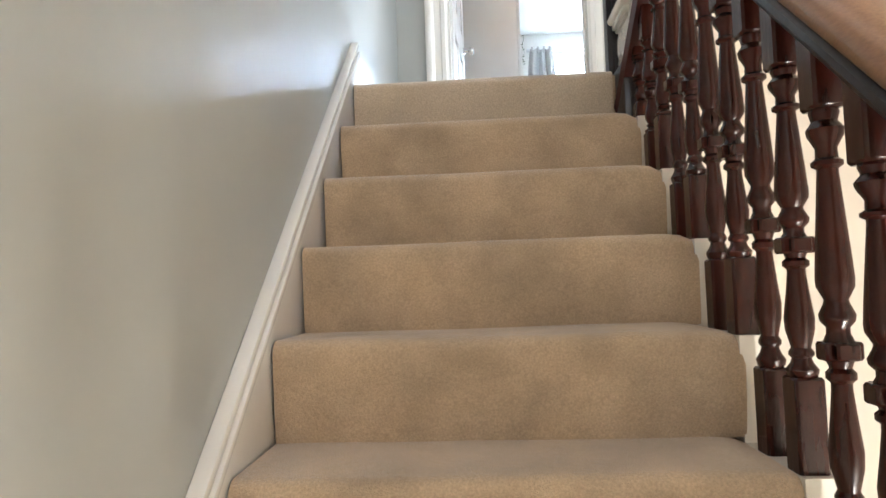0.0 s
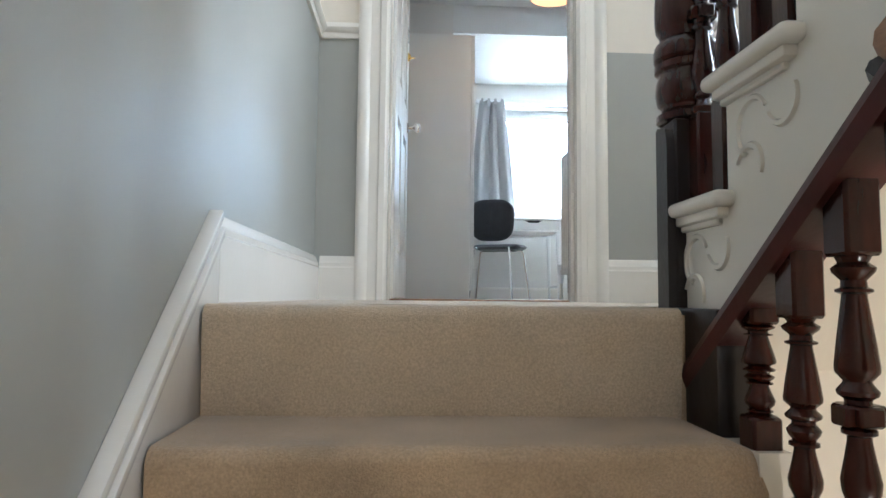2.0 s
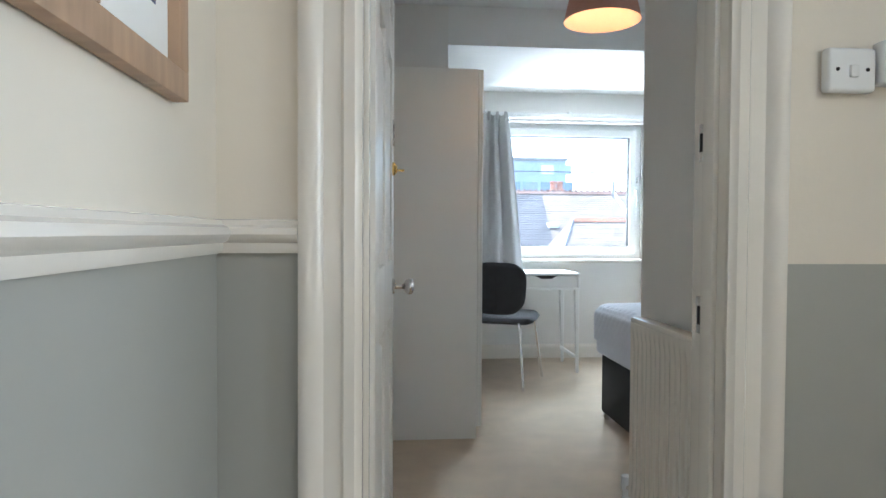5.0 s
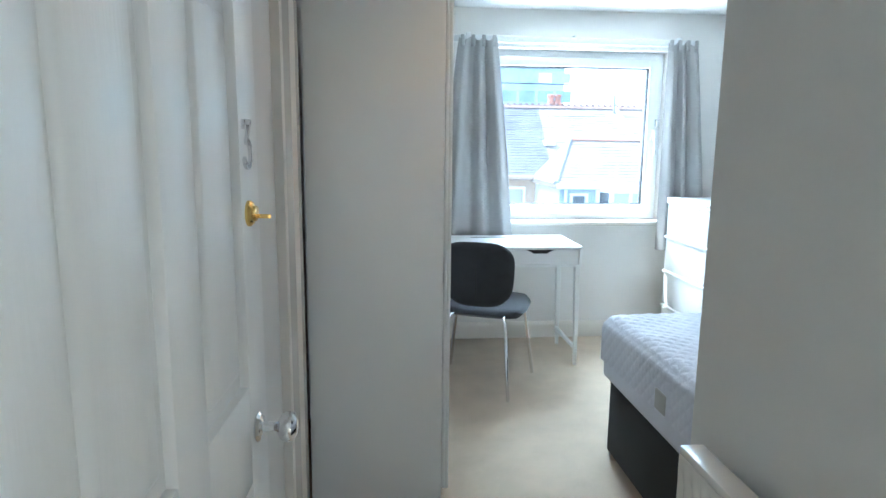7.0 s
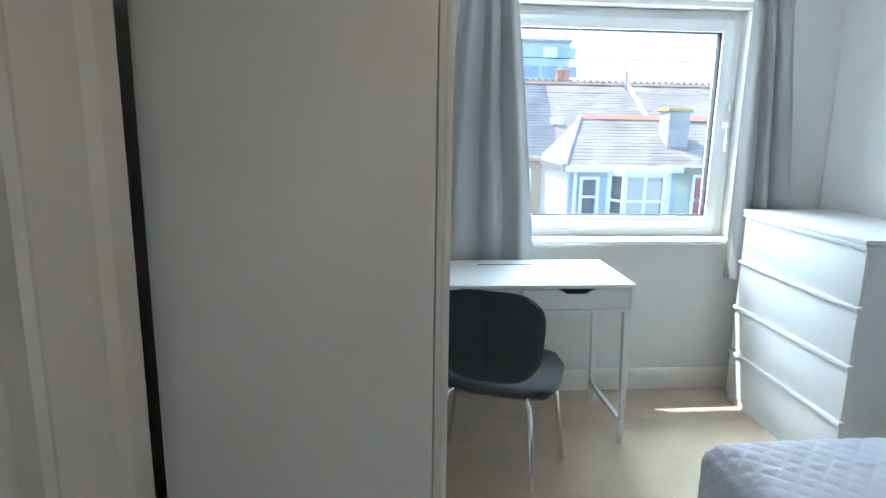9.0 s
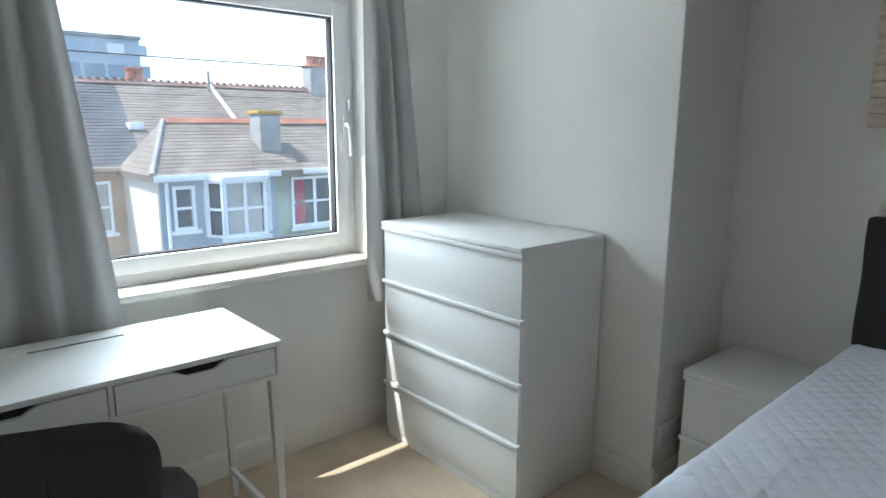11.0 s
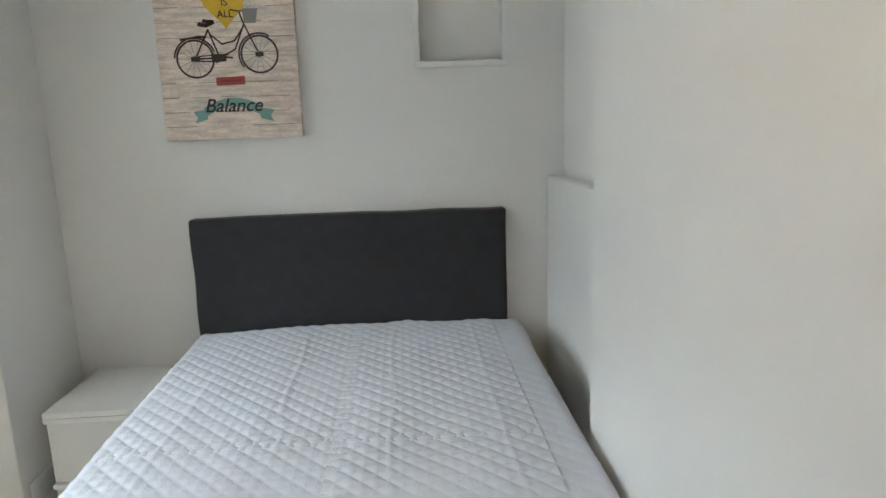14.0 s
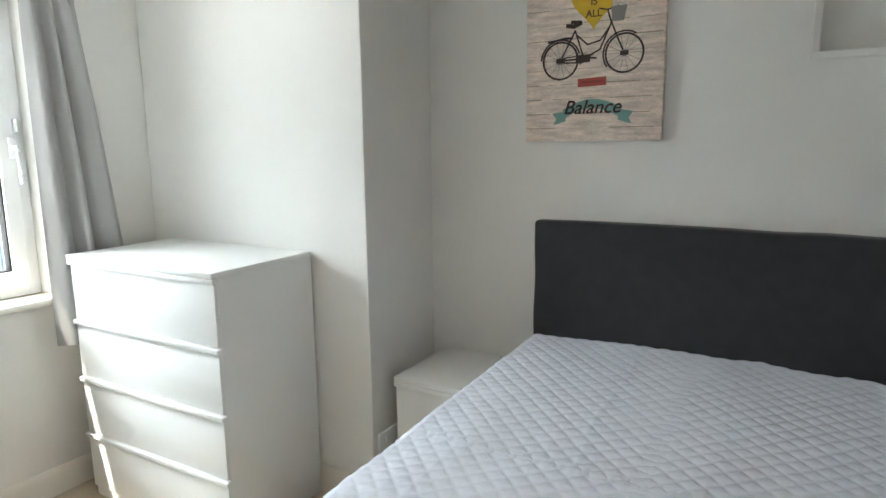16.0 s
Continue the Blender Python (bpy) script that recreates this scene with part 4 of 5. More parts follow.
def flatring(cx, cy, r, w, z=0.0018):
    b = bmesh.new()
    rows = [[b.verts.new((cx + q * math.cos(2 * math.pi * i / 40), cy + q * math.sin(2 * math.pi * i / 40), z)) for q in (r - w, r)] for i in range(40)]
    for i in range(40):
        p, q = rows[i], rows[(i + 1) % 40]
        b.faces.new((p[0], p[1], q[1], q[0]))
    return b


def stroke(points, w, z=0.0016, bm=None):
    b = bmesh.new()
    for (ax, ay), (cx, cy) in zip(points, points[1:]):
        d = Vector((cx - ax, cy - ay, 0))
        if d.length < 1e-6:
            continue
        n = Vector((-d.y, d.x, 0)).normalized() * w / 2
        e = d.normalized() * w * 0.3
        p, q = Vector((ax, ay, z)) - e, Vector((cx, cy, z)) + e
        b.faces.new([b.verts.new(c) for c in (p - n, q - n, q + n, p + n)])
    return joined(b, bm)


for cx, cy in ((0.132, 0.285), (0.360, 0.297)):
    wheel = part("wheel_print", flatring(cx, cy, 0.068, 0.007), M_INK, pic, "", False)
    b = flatring(cx, cy, 0.012, 0.006)
    for i in range(14):
        a = 2 * math.pi * i / 14
        stroke([(cx, cy), (cx + 0.064 * math.cos(a), cy + 0.064 * math.sin(a))], 0.0016, 0.0012, b)
    part("spokes", b, M_GREY2, wheel, "", False)
b = stroke([(0.132, 0.285), (0.218, 0.288), (0.185, 0.385), (0.132, 0.285)], 0.006)
stroke([(0.218, 0.288), (0.275, 0.315), (0.312, 0.40)], 0.006, bm=b)
stroke([(0.19, 0.37), (0.23, 0.335), (0.275, 0.345), (0.305, 0.385)], 0.006, bm=b)
stroke([(0.36, 0.297), (0.335, 0.35), (0.312, 0.405), (0.30, 0.44)], 0.006, bm=b)
stroke([(0.27, 0.452), (0.30, 0.445), (0.335, 0.455)], 0.005, bm=b)
stroke([(0.155, 0.404), (0.18, 0.40), (0.205, 0.41)], 0.014, bm=b)
stroke([(0.085, 0.352), (0.15, 0.362), (0.175, 0.36)], 0.007, bm=b)
stroke([(0.205, 0.27), (0.218, 0.288), (0.25, 0.30)], 0.005, bm=b)
for cx, cy, a0, a1 in ((0.132, 0.285, 20, 175), (0.360, 0.297, 60, 215)):
    stroke([(cx + 0.073 * math.cos(radians(a0 + (a1 - a0) * i / 16)), cy + 0.073 * math.sin(radians(a0 + (a1 - a0) * i / 16))) for i in range(17)], 0.006, bm=b)
for cx, cy, rad in ((0.132, 0.285, 0.011), (0.360, 0.297, 0.010), (0.215, 0.288, 0.018)):
    stroke([(cx - rad, cy), (cx + rad, cy)], rad * 1.5, 0.0019, b)
stroke([(0.132, 0.292), (0.215, 0.300)], 0.004, bm=b)
stroke([(0.132, 0.278), (0.215, 0.274)], 0.005, bm=b)
stroke([(0.232, 0.290), (0.262, 0.287)], 0.007, bm=b)
stroke([(0.172, 0.415), (0.205, 0.412)], 0.012, bm=b)
part("frame_print", b, M_INK, pic, "", False)
M_BLOOM = material("print_pale_flowers", (0.55, 0.52, 0.48), 0.7, vary=0.3, scale=60)
random.seed(8)
for i in range(9):
    px, py, pr = 0.318 + 0.042 * random.random(), 0.458 + 0.022 * random.random(), random.uniform(0.005, 0.009)
    part("flower_print", prism([(px + pr * math.cos(a * 1.257), py + pr * math.sin(a * 1.257)) for a in range(5)], "z", 0, 0.0019 + 0.0001 * i), M_BLOOM, pic, "", False)
part("basket_print", prism([(0.315, 0.405), (0.355, 0.405), (0.365, 0.455), (0.31, 0.455)], "z", 0, 0.0017), M_GREY2, pic, "", False)
heart = []
for i in range(40):
    a = 2 * math.pi * i / 40
    heart.append((0.25 + 0.0052 * 16 * math.sin(a) ** 3, 0.478 + 0.0058 * (13 * math.cos(a) - 5 * math.cos(2 * a) - 2 * math.cos(3 * a) - math.cos(4 * a))))
part("heart_print", prism(heart, "z", 0, 0.0011), M_HEART, pic, "", False)
part("red_label_print", prism([(0.198, 0.19), (0.30, 0.193), (0.30, 0.222), (0.198, 0.219)], "z", 0, 0.0012), M_RED, pic, "", False)
ban = []
for i in range(13):
    u = i / 12
    ban.append((0.145 + 0.215 * u, 0.115 + 0.032 * math.sin(math.pi * u)))
ban += [(0.352, 0.108), (0.398, 0.10), (0.382, 0.08), (0.392, 0.058), (0.345, 0.072), (0.345, 0.085)]
for i in range(13):
    u = 1 - i / 12
    ban.append((0.155 + 0.19 * u, 0.085 + 0.030 * math.sin(math.pi * u)))
ban += [(0.155, 0.072), (0.108, 0.058), (0.120, 0.08), (0.104, 0.10), (0.145, 0.105)]
part("banner_print", prism(ban, "z", 0, 0.0011), M_TEAL, pic, "", False)


def words(text, size, m, mat, parent, name, shear=0.0, depth=0.0004):
    c = bpy.data.curves.new("lettering", "FONT")
    c.body, c.size, c.align_x, c.shear, c.extrude, c.offset = text, size, "CENTER", shear, depth, size * 0.012
    o = bpy.data.objects.new("lettering", c)
    scene.collection.objects.link(o)
    bpy.context.view_layer.update()
    me = bpy.data.meshes.new_from_object(o.evaluated_get(bpy.context.evaluated_depsgraph_get()))
    bpy.data.objects.remove(o)
    me.materials.clear()
    me.materials.append(mat)
    w = new(name, me)
    w.parent = parent
    w.matrix_basis = m
    return w


words("Balance", 0.068, pose(0.25, 0.097, 0.0022), M_INK, pic, "lettering", 0.3)
words("IS", 0.034, pose(0.25, 0.466, 0.0018), M_INK, pic, "lettering")
words("ALL", 0.034, pose(0.25, 0.426, 0.0018), M_INK, pic, "lettering")
part("lettering_bars", stroke([(0.215, 0.206), (0.285, 0.207)], 0.007, 0.0016), material("print_dark_red", (0.26, 0.05, 0.04), 0.7), pic, "", False)

# ---- radiator ----
rad = thing("radiator", "white ribbed panel radiator on the lobby wall", "radiator")


def ribs(u, v):
    y = 4.00 + u * 0.70
    d = 0.003 * max(-1, min(1, 2.5 * math.sin(2 * math.pi * y / 0.034))) if 0.05 < v < 0.95 else 0.004
    return Vector((1.350 - d, y, 0.135 + v * 0.60))


part("front_panel", sheet(176, 20, ribs, 0.004), M_GLOSS, rad)
part("back_panel", box(1.36, 1.395, 4.00, 4.70, 0.135, 0.735, 0.006), M_GLOSS, rad)
part("top_grille", box(1.344, 1.395, 3.995, 4.705, 0.73, 0.752, 0.004), M_GLOSS, rad)
for y in (3.993, 4.697):
    part("end_cap", box(1.348, 1.393, y, y + 0.010, 0.14, 0.74, 0.003), M_GLOSS, rad)
part("valve", lathe([(0.010, 0.09), (0.014, 0.10), (0.014, 0.14), (0.018, 0.145), (0.018, 0.19), (0.008, 0.195)], 14, at=(1.35, 4.74)), M_UPVC, rad)
part("pipe", tube([(1.35, 4.70, 0.16), (1.35, 4.74, 0.15), (1.35, 4.74, 0.0)], 0.0085), M_GLOSS, rad)
for y in (4.15, 4.6):
    part("bracket", box(1.39, 1.424, y, y + 0.03, 0.2, 0.62), M_GLOSS, rad)

# ---- pendant lamp ----
pend = thing("pendant_lamp", "terracotta fabric pendant shade, lit, hanging from the ceiling", "pendant lamp")


def shade(u, v):
    a = 2 * math.pi * u
    r = 0.170 - 0.05 * v
    return Vector((1.47 + r * math.cos(a), 5.40 + r * math.sin(a), 1.985 + 0.21 * v))


SHADE_M = M_SHADE
SHADE_M.node_tree.nodes["Principled BSDF"].inputs["Transmission Weight"].default_value = 0.0
part("shade", sheet(48, 6, shade, 0.002), SHADE_M, pend)
M_BULB = bpy.data.materials.new("glowing_bulb")
M_BULB.use_nodes = True
eb = M_BULB.node_tree.nodes["Principled BSDF"]
eb.inputs["Base Color"].default_value = (0.9, 0.8, 0.6, 1)
eb.inputs["Emission Color"].default_value = (1.0, 0.62, 0.25, 1)
eb.inputs["Emission Strength"].default_value = 1.2
part("bulb", lathe([(0.008, 2.058), (0.022, 2.064), (0.030, 2.085), (0.026, 2.11), (0.014, 2.13), (0.014, 2.19)], 20, at=(1.47, 5.40)), M_BULB, pend, "glowing warm bulb")
part("cord", tube([(1.47, 5.40, 2.19), (1.47, 5.40, CEIL)], 0.004, 8), M_UPVC, pend)
part("ceiling_rose", lathe([(0.045, CEIL - 0.025), (0.05, CEIL - 0.01), (0.05, CEIL)], 20, at=(1.47, 5.40)), M_UPVC, pend)

# ---- hall: framed pictures and switches ----
M_MAT = material("white_card", (0.8, 0.79, 0.76), 0.7)
M_PHOTO = material("photo_navy", (0.03, 0.04, 0.12), 0.4, vary=0.5, scale=20)
M_PHOTO2 = material("photo_brown", (0.16, 0.08, 0.04), 0.4, vary=0.5, scale=30)
M_PHOTO3 = material("photo_ochre", (0.38, 0.22, 0.10), 0.4, vary=0.4, scale=30)
pf = thing("picture_frame", "pale oak picture frame with several photographs on the hall wall", "picture frame")
FY0, FY1, FZ0, FZ1 = 2.66, 3.585, 1.224, 1.80
FW = 0.042
for n, a in (("rail", (FY0, FY1, FZ0, FZ0 + FW)), ("rail", (FY0, FY1, FZ1 - FW, FZ1)), ("stile", (FY0, FY0 + FW, FZ0 + FW, FZ1 - FW)), ("stile", (FY1 - FW, FY1, FZ0 + FW, FZ1 - FW)),
             ("stile", (3.27, 3.30, FZ0 + FW, FZ1 - FW)), ("stile", (2.955, 2.985, FZ0 + FW, FZ1 - FW))):
    part(n, box(0.202, 0.226, *a, 0.002), M_PINE, pf)
part("mount", box(0.201, 0.210, FY0 + 0.01, FY1 - 0.01, FZ0 + 0.01, FZ1 - 0.01), M_MAT, pf, "white card mount")
for y0, y1 in ((2.75, 2.91), (3.03, 3.21), (3.355, 3.495)):
    ph = part("photograph", box(0.2095, 0.2112, y0, y1, 1.335, 1.70), M_PHOTO, pf)
    for i in range(4):
        a = y0 + (y1 - y0) * (0.55 + 0.11 * i)
        part("photo_stripe", box(0.211, 0.2118, a, a + 0.012, 1.338, 1.65), (M_PHOTO2, M_PHOTO3)[i % 2], ph)
for x0, z0, red in ((1.382, 1.318, False), (1.491, 1.333, True)):
    sw = thing("wall_switch", "white electrical switch box with a red rocker" if red else "white single light switch on the hall wall", "light switch")
    part("pattress", box(x0, x0 + 0.103, DY0 - 0.026 - 0.012 * red, DY0, z0, z0 + 0.088, 0.008, 3), M_UPVC, sw)
    part("rocker", box(x0 + 0.044, x0 + 0.062, DY0 - 0.032 - 0.014 * red, DY0 - 0.024, z0 + 0.028 + 0.02 * red, z0 + 0.052 + 0.022 * red, 0.003), M_RED if red else M_UPVC, sw)
    for dx in (0.02, 0.083):
        part("screw", moved(lathe([(0.004, 0), (0.004, 0.0015), (0.001, 0.002)], 10), pose(x0 + dx, DY0 - 0.0255 - 0.012 * red, z0 + 0.044, 90)), M_DARKGAP, sw)
sk = thing("wall_socket", "white plastic socket low on the chimney breast side", "socket")
part("plate", box(3.16, 3.306, 6.538, 6.55, 0.20, 0.286, 0.004), M_UPVC, sk)
part("rocker", box(3.20, 3.215, 6.534, 6.540, 0.24, 0.262, 0.002), M_UPVC, sk)

# ---- trailing vine beside the curtain ----
M_VINE = material("dull_green_leaf", (0.10, 0.13, 0.06), 0.6, vary=0.3, scale=40)
vine = thing("hanging_vine", "thin dried green vine trailing down the wall beside the curtain", "garland")
random.seed(11)
path = [(1.165 + 0.012 * math.sin(i * 1.1), 7.742, 2.188 - 0.028 * i) for i in range(13)]
part("stem", tube(path, 0.0018, 5), M_VINE, vine)
for i, (x, y, z) in enumerate(path):
    for s in (-1, 1):
        if random.random() < 0.7:
            r = random.uniform(0.008, 0.016)
            b = bmesh.new()
            q = [b.verts.new(p) for p in ((0, 0, 0), (r * 0.5, -0.003, r * 0.4), (r * 1.3, -0.006, 0), (r * 0.5, -0.003, -r * 0.4))]
            b.faces.new(q)
            bmesh.ops.solidify(b, geom=b.faces[:], thickness=0.0008)
            part("leaf", moved(b, pose(x, y - 0.002, z, 0, random.uniform(-40, 60), 0 if s > 0 else 180)), M_VINE, vine, "", False)

# ---- outside: the terrace across the street ----
def slate_material(name, color):
    m = material(name, color, 0.7, vary=0.15, scale=1.5, fine=0.15, fine_scale=30)
    t = m.node_tree
    g = t.nodes.new("ShaderNodeNewGeometry")
    r = t.nodes.new("ShaderNodeMapRange")
    r.inputs[3].default_value, r.inputs[4].default_value = 0.8, 1.2
    t.links.new(g.outputs["Random Per Island"], r.inputs[0])
    h = t.nodes["Hue/Saturation/Value"] if "Hue/Saturation/Value" in t.nodes else [n for n in t.nodes if n.bl_idname == "ShaderNodeHueSaturation"][0]
    old = h.inputs["Value"].links[0].from_socket
    mm = t.nodes.new("ShaderNodeMath")
    mm.operation = "MULTIPLY"
    t.links.new(old, mm.inputs[0])
    t.links.new(r.outputs[0], mm.inputs[1])
    t.links.new(mm.outputs[0], h.inputs["Value"])
    return m


M_SLATE = slate_material("weathered_slate", (0.21, 0.17, 0.135))
# darkened slate that paints in the shadow across the long roof
M_SLATE_SHADOWED = slate_material("shadowed_slate", (0.085, 0.085, 0.09))
M_RIDGE = material("weathered_ridge", (0.22, 0.13, 0.10), 0.85, vary=0.25, scale=2)
M_OFFICEPANE = material("hazy_blue_glazing", (0.22, 0.30, 0.38), 0.2, vary=0.2, scale=1)
M_CLAY = material("terracotta_ridge", (0.42, 0.16, 0.09), 0.8, vary=0.2, scale=2)
M_RENDERBLUE = material("pale_blue_render", (0.36, 0.42, 0.47), 0.8, vary=0.06, scale=1.5)
M_RENDERGREEN = material("pale_green_render", (0.42, 0.47, 0.36), 0.8, vary=0.06, scale=1.5)
M_RENDERSAND = material("sandy_render", (0.50, 0.36, 0.24), 0.8, vary=0.08, scale=1.5)
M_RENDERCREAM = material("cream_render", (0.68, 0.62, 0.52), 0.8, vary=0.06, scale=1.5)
M_STACK = material("cement_stack", (0.30, 0.29, 0.28), 0.85, vary=0.2, scale=3)
M_PANE = material("dark_window_glass", (0.06, 0.08, 0.09), 0.05, vary=0.3, scale=2)
M_NET = material("pale_blind", (0.45, 0.44, 0.40), 0.8, vary=0.1)
M_REDCLOTH = material("red_curtain", (0.35, 0.05, 0.08), 0.8)
# grey-blue lightened to put the distance haze into the colour
M_OFFICE = material("hazed_grey_blue_cladding", (0.42, 0.50, 0.56), 0.5, vary=0.1)
M_TAR = material("asphalt", (0.05, 0.05, 0.052), 0.9, vary=0.2, scale=2, bump=0.3)
M_MOSS = material("orange_lichen", (0.45, 0.27, 0.05), 0.9, vary=0.3, scale=10)

setting("ground", box(-400, 500, 8.6, 1500, -6.4, -6.2), M_TAR, "grey asphalt street below the window", "ground")
setting("facade_wall_below", box(0.2, 3.75, 7.75, 7.93, -6.2, -0.31), M_RENDERCREAM, "rendered wall below the bedroom window", "wall")


def slates(a, b, c, d, mat, w=0.30, h=0.16):
    """Slates over the roof plane a (eave start), b (eave end), c (ridge end), d (ridge start)."""
    a, b, c, d = (Vector(p) for p in (a, b, c, d))
    rows = max(2, int(((d + c) / 2 - (a + b) / 2).length / h))
    n = (b - a).cross(d - a).normalized()
    if n.z < 0:
        n = -n
    verts, faces = [], []
    for r in range(rows):
        l0, l1 = a.lerp(d, r / rows), b.lerp(c, r / rows)
        u0, u1 = a.lerp(d, min(1, (r + 1.1) / rows)), b.lerp(c, min(1, (r + 1.1) / rows))
        cols = max(1, int((l1 - l0).length / w))
        for i in range(cols + 1):
            s0, s1 = max(0, (i - 0.5 * (r % 2)) / cols), min(1, (i + 1 - 0.5 * (r % 2)) / cols)
            if s1 - s0 < 1e-3:
                continue
            g = 0.02 * (s1 - s0)
            lift = n * (0.010 + random.uniform(0, 0.006))
            p = [l0.lerp(l1, s0 + g) + lift, l0.lerp(l1, s1 - g) + lift, u0.lerp(u1, s1 - g) + n * 0.004, u0.lerp(u1, s0 + g) + n * 0.004]
            k = len(verts)
            verts += p + [p[0] - lift, p[1] - lift]
            faces += [(k, k + 1, k + 2, k + 3), (k, k + 4, k + 5, k + 1)]
    me = bpy.data.meshes.new("slates")
    me.from_pydata(verts, [], faces)
    me.materials.append(mat)
    return me


def roof(parent, a, b, c, d, name="roof", mat=None):
    mat = mat or M_SLATE
    bm = bmesh.new()
    q = [bm.verts.new(p) for p in (a, b, c, d)]
    q2 = [bm.verts.new(Vector(p) - Vector((0, 0, 0.12))) for p in (a, b, c, d)]
    bm.faces.new(q)
    bm.faces.new(q2[::-1])
    for i in range(4):
        bm.faces.new((q[i], q2[i], q2[(i + 1) % 4], q[(i + 1) % 4]))
    r = part(name, bm, mat, parent, "", False)
    s = new("slates", slates(a, b, c, d, mat))
    s.parent = r
    s["kind"] = "stuff"
    return r


def sash_window(parent, x0, x1, z0, z1, y, cols=1, pane=None, split=0.5):
    w = part("window", ringy(x0, x1, z0, z1, 0.07, y - 0.05, y + 0.02), M_UPVC, parent)
    for i in range(cols):
        a, c = x0 + 0.07 + (x1 - x0 - 0.14) * i / cols, x0 + 0.07 + (x1 - x0 - 0.14) * (i + 1) / cols
        zm = z0 + (z1 - z0) * split
        part("pane", box(a + 0.03, c - 0.03, y + 0.0, y + 0.01, z0 + 0.07, zm - 0.025), pane or M_PANE, w, "", False)
        part("pane", box(a + 0.03, c - 0.03, y + 0.0, y + 0.01, zm + 0.025, z1 - 0.07), pane or M_PANE, w, "", False)
        part("transom", box(a, c, y - 0.03, y + 0.012, zm - 0.03, zm + 0.03), M_UPVC, w, "", False)
        if i:
            part("mullion", box(a - 0.04, a + 0.04, y - 0.04, y + 0.013, z0 + 0.07, z1 - 0.07), M_UPVC, w, "", False)
    part("sill", box(x0 - 0.08, x1 + 0.08, y - 0.12, y + 0.02, z0 - 0.09, z0), M_UPVC, w, "", False)
    return w


def ringy(x0, x1, z0, z1, w, y0, y1):
    b = box(x0, x0 + w, y0, y1, z0, z1)
    box(x1 - w, x1, y0, y1, z0, z1, bm=b)
    box(x0 + w, x1 - w, y0, y1, z0, z0 + w, bm=b)
    box(x0 + w, x1 - w, y0, y1, z1 - w, z1, bm=b)
    return b


def stack(parent, x, y, z0, z1, w, d, pots):
    c = part("chimney", box(x - w / 2, x + w / 2, y - d / 2, y + d / 2, z0, z1, 0.02), M_STACK, parent)
    part("capping", box(x - w / 2 - 0.05, x + w / 2 + 0.05, y - d / 2 - 0.05, y + d / 2 + 0.05, z1, z1 + 0.09, 0.02), M_MOSS if not pots else M_CLAY, c)
    for i in range(pots):
        part("chimney_pot", lathe([(0.13, z1 + 0.08), (0.11, z1 + 0.3), (0.14, z1 + 0.34), (0.14, z1 + 0.4), (0.1, z1 + 0.41)], 12, at=(x - w / 2 + w * (i + 0.5) / pots, y)), M_CLAY, c)


# main range: one long roof behind two projecting wings
terr = thing("terraced_house", "sand-rendered terraced house with a long slate roof", "house")
part("wall", box(-14, 5.6, 22.6, 26.0, -6.2, 0.35), M_RENDERSAND, terr)
part("wall", box(5.6, 24, 22.6, 26.0, -6.2, 0.35), M_RENDERCREAM, terr)
# roof split along the shadow's diagonal edge; this part is coloured as shadowed
roof(terr, (-14, 22.4, 0.32), (5.9, 22.4, 0.32), (6.3, 26.2, 2.55), (-14, 26.2, 2.55), mat=M_SLATE_SHADOWED)
roof(terr, (5.9, 22.4, 0.32), (24, 22.4, 0.32), (24, 26.2, 2.55), (6.3, 26.2, 2.55))
part("ridge", prism([(26.05, 2.52), (26.2, 2.64), (26.35, 2.52)], "x", -14, 24), M_RIDGE, terr)
for i in range(76):
    x = 1.0 + i * 0.22
    part("ridge_tile", box(x, x + 0.09, 26.16, 26.24, 2.60, 2.69), M_RIDGE, terr, "", False)
part("gutter", box(-14, 5.5, 22.28, 22.42, 0.22, 0.33, 0.02), M_RENDERSAND, terr)
sash_window(terr, 3.9, 5.1, -1.3, -0.02, 22.58, 2, M_NET)
sash_window(terr, 0.6, 2.0, -1.3, -0.02, 22.58, 2)
stack(terr, 13.2, 26.2, 1.9, 3.35, 1.1, 0.6, 4)
stack(terr, 7.0, 26.6, 2.2, 2.62, 0.5, 0.4, 2)
part("vent_pipe", tube([(9.0, 25.9, 2.2), (9.0, 25.9, 3.0)], 0.05, 8), M_STACK, terr)
part("party_verge", prism([(22.4, 0.36), (26.2, 2.60), (26.2, 2.66), (22.4, 0.42)], "x", 9.05, 9.17), M_RENDERCREAM, terr)
for x, y in ((6.0, 24.0), (11.4, 23.7)):
    z = 0.32 + (y - 22.4) * 2.23 / 3.8
    part("rooflight", box(x, x + 0.35, y - 0.2, y + 0.2, z - 0.05, z + 0.14, 0.01), M_UPVC, terr)

wing = thing("bay_fronted_house", "pale blue house with a hipped slate roof and white bay window", "house")
part("wall", box(5.46, 8.25, 20.0, 22.7, -6.2, 0.22), M_RENDERBLUE, wing)
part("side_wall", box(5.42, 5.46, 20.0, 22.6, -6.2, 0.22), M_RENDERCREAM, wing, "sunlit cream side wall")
part("fascia", box(5.30, 8.30, 19.78, 19.92, 0.12, 0.27, 0.01), M_UPVC, wing)
part("downpipe", tube([(5.6, 19.93, 0.1), (5.6, 19.93, -6.1)], 0.045, 8), M_UPVC, wing)
roof(wing, (5.28, 19.8, 0.25), (8.9, 19.8, 0.25), (8.9, 21.9, 1.42), (6.25, 21.9, 1.42))
roof(wing, (5.28, 22.6, 0.25), (5.28, 19.8, 0.25), (6.25, 21.9, 1.42), (6.25, 22.0, 1.42))
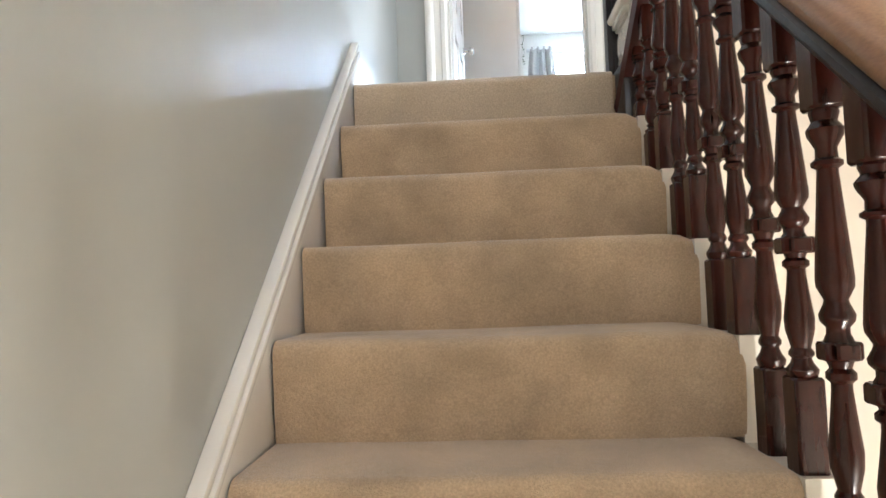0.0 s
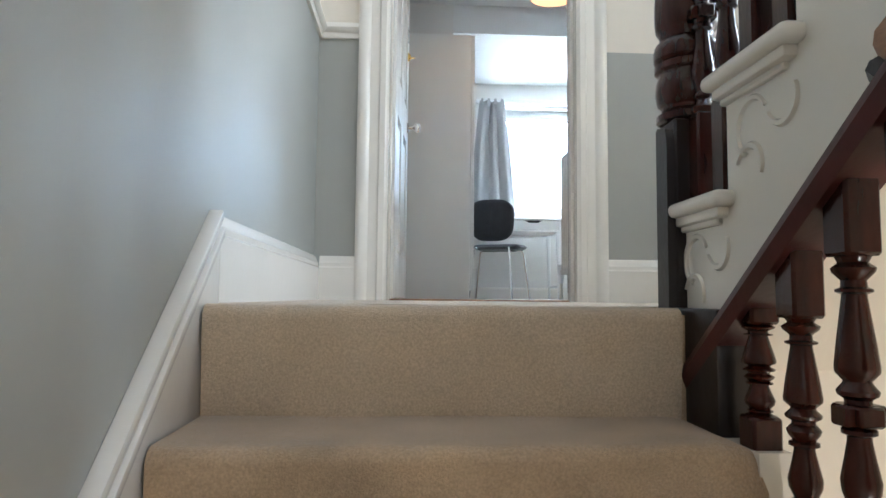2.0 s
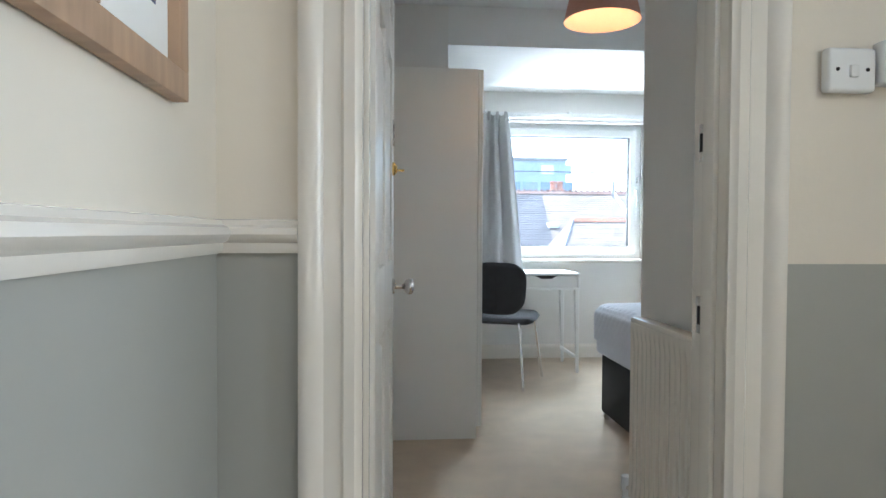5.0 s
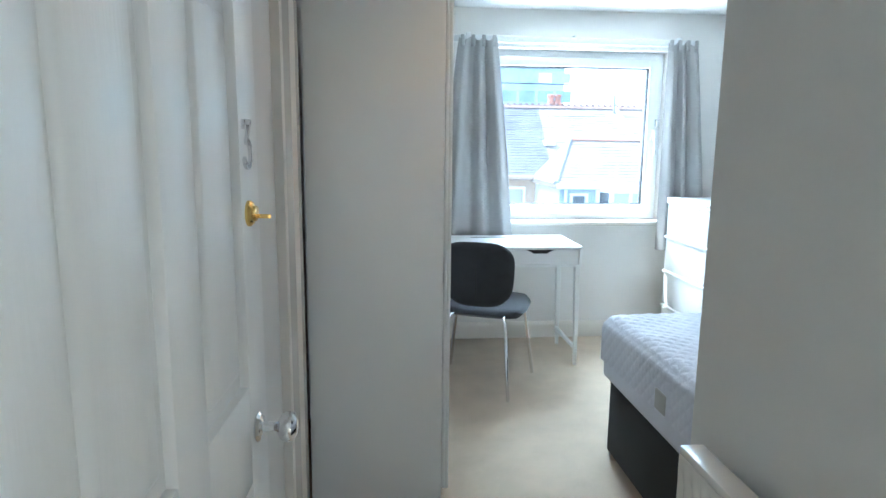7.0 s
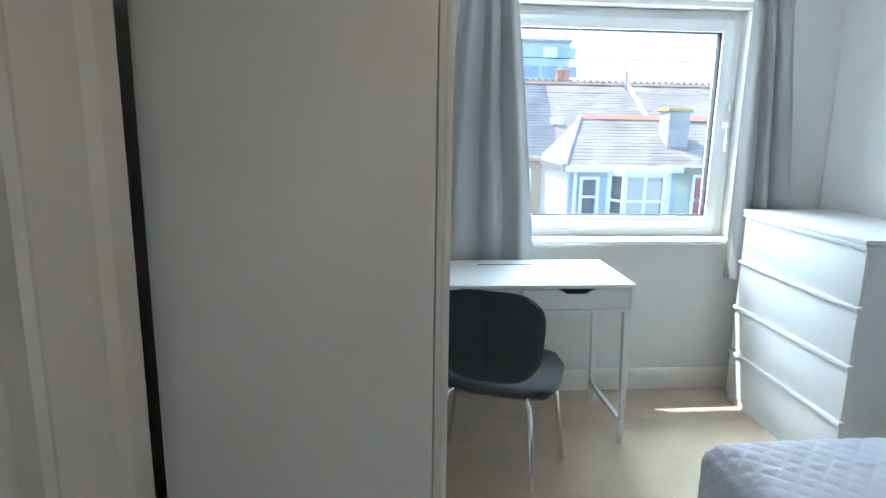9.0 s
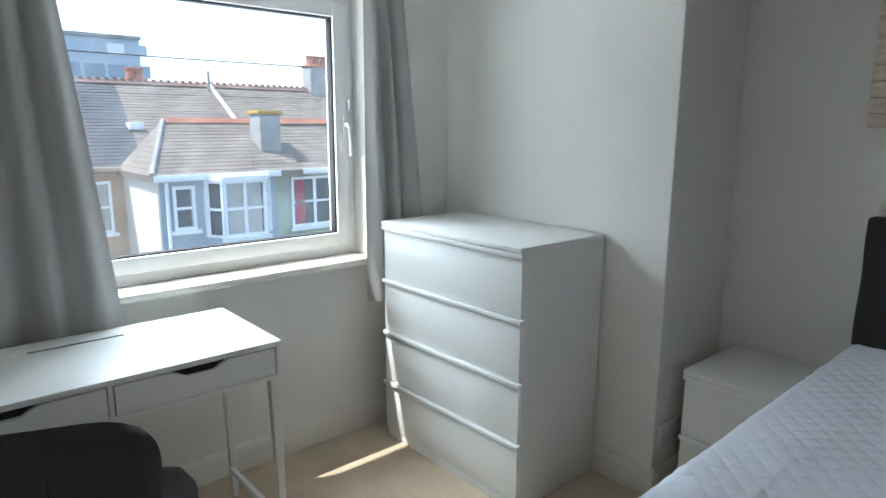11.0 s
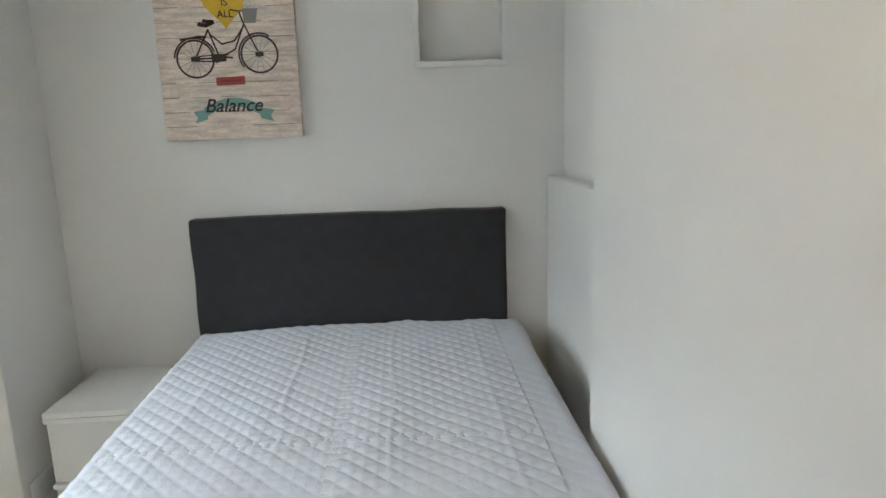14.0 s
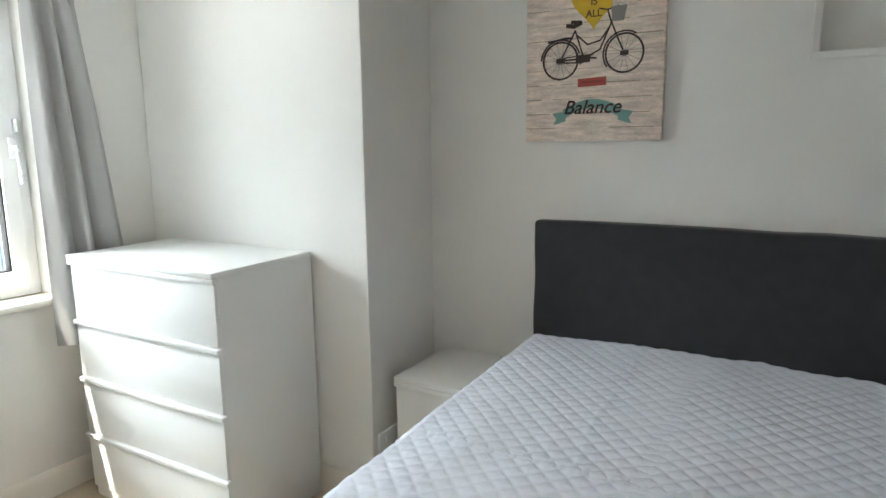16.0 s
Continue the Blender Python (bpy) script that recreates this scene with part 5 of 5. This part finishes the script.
part("ridge", prism([(21.78, 1.40), (21.9, 1.52), (22.02, 1.40)], "x", 6.2, 11.5), M_CLAY, wing)
part("hip", tube([(5.28, 19.8, 0.28), (6.25, 21.9, 1.45)], 0.07, 6), M_STACK, wing)
stack(wing, 8.46, 20.9, 0.2, 1.62, 0.56, 0.6, 0)
sash_window(wing, 5.72, 6.22, -1.0, 0.0, 19.98, 1)
bay = part("bay", prism([(6.45, 20.0), (6.72, 19.55), (7.75, 19.55), (8.02, 20.0)], "z", -6.2, -1.22), M_RENDERBLUE, wing, "", False)
part("bay_roof", prism([(6.38, 20.0), (6.68, 19.48), (7.79, 19.48), (8.09, 20.0)], "z", 0.10, 0.2), M_UPVC, wing, "", False)
part("bay_interior", prism([(6.55, 19.99), (6.77, 19.64), (7.70, 19.64), (7.92, 19.99)], "z", -1.22, 0.1), M_PANE, wing, "", False)
sash_window(wing, 6.72, 7.75, -1.22, 0.10, 19.58, 2, M_NET)
for x in (6.47, 8.0):
    part("bay_post", box(x - 0.05, x + 0.05, 19.9, 20.02, -1.22, 0.1), M_UPVC, wing)
for s, x in ((1, 6.585), (-1, 7.885)):
    m = pose(x, 19.775, 0, 0, 0, -59 * s)
    w = part("side_light", moved(ringy(-0.26, 0.26, -1.22, 0.10, 0.06, -0.03, 0.03), m), M_UPVC, wing)
    part("transom", moved(box(-0.26, 0.26, -0.03, 0.03, -0.59, -0.53), m), M_UPVC, w, "", False)

green = thing("neighbour_house", "pale green rendered house with a slate roof and white windows", "house")
part("wall", box(8.25, 11.6, 20.25, 22.7, -6.2, 0.22), M_RENDERGREEN, green)
part("fascia", box(8.3, 11.65, 19.98, 20.12, 0.12, 0.27, 0.01), M_UPVC, green)
roof(green, (8.9, 20.0, 0.25), (11.8, 20.0, 0.25), (11.4, 21.9, 1.38), (8.9, 21.9, 1.38))
sash_window(green, 8.75, 10.1, -1.25, 0.05, 20.22, 2)
part("curtain", box(8.86, 9.12, 20.19, 20.214, -1.15, -0.03), M_REDCLOTH, green)

office = thing("office_block", "tall grey-blue glazed office block far behind the roofs", "building")
part("wall", box(2.0, 16.9, 60, 72, -6.2, 7.8), M_OFFICE, office)
for i in range(9):
    x = 3.0 + i * 1.65
    for z in (0.6, 2.0, 3.4, 4.8):
        part("window", box(x, x + 1.35, 59.94, 60.02, z, z + 0.95), M_OFFICEPANE, office, "", False)
    part("screen", box(x, x + 1.2, 59.93, 60.0, 6.45, 7.3), M_UPVC if i % 3 == 1 else M_OFFICE, office, "", False)
part("parapet", box(1.9, 17.0, 59.8, 72, 7.7, 7.95), M_STACK, office)
part("overhead_cable", tube([(12.8 - i * 1.15, 25.9, 3.22 + 0.016 * i + 0.0012 * (i - 10) ** 2) for i in range(21)], 0.02, 6), M_BLACK, terr)
part("cable_post", box(-10.3, -10.15, 25.8, 26.0, 2.2, 3.75), M_STACK, terr)
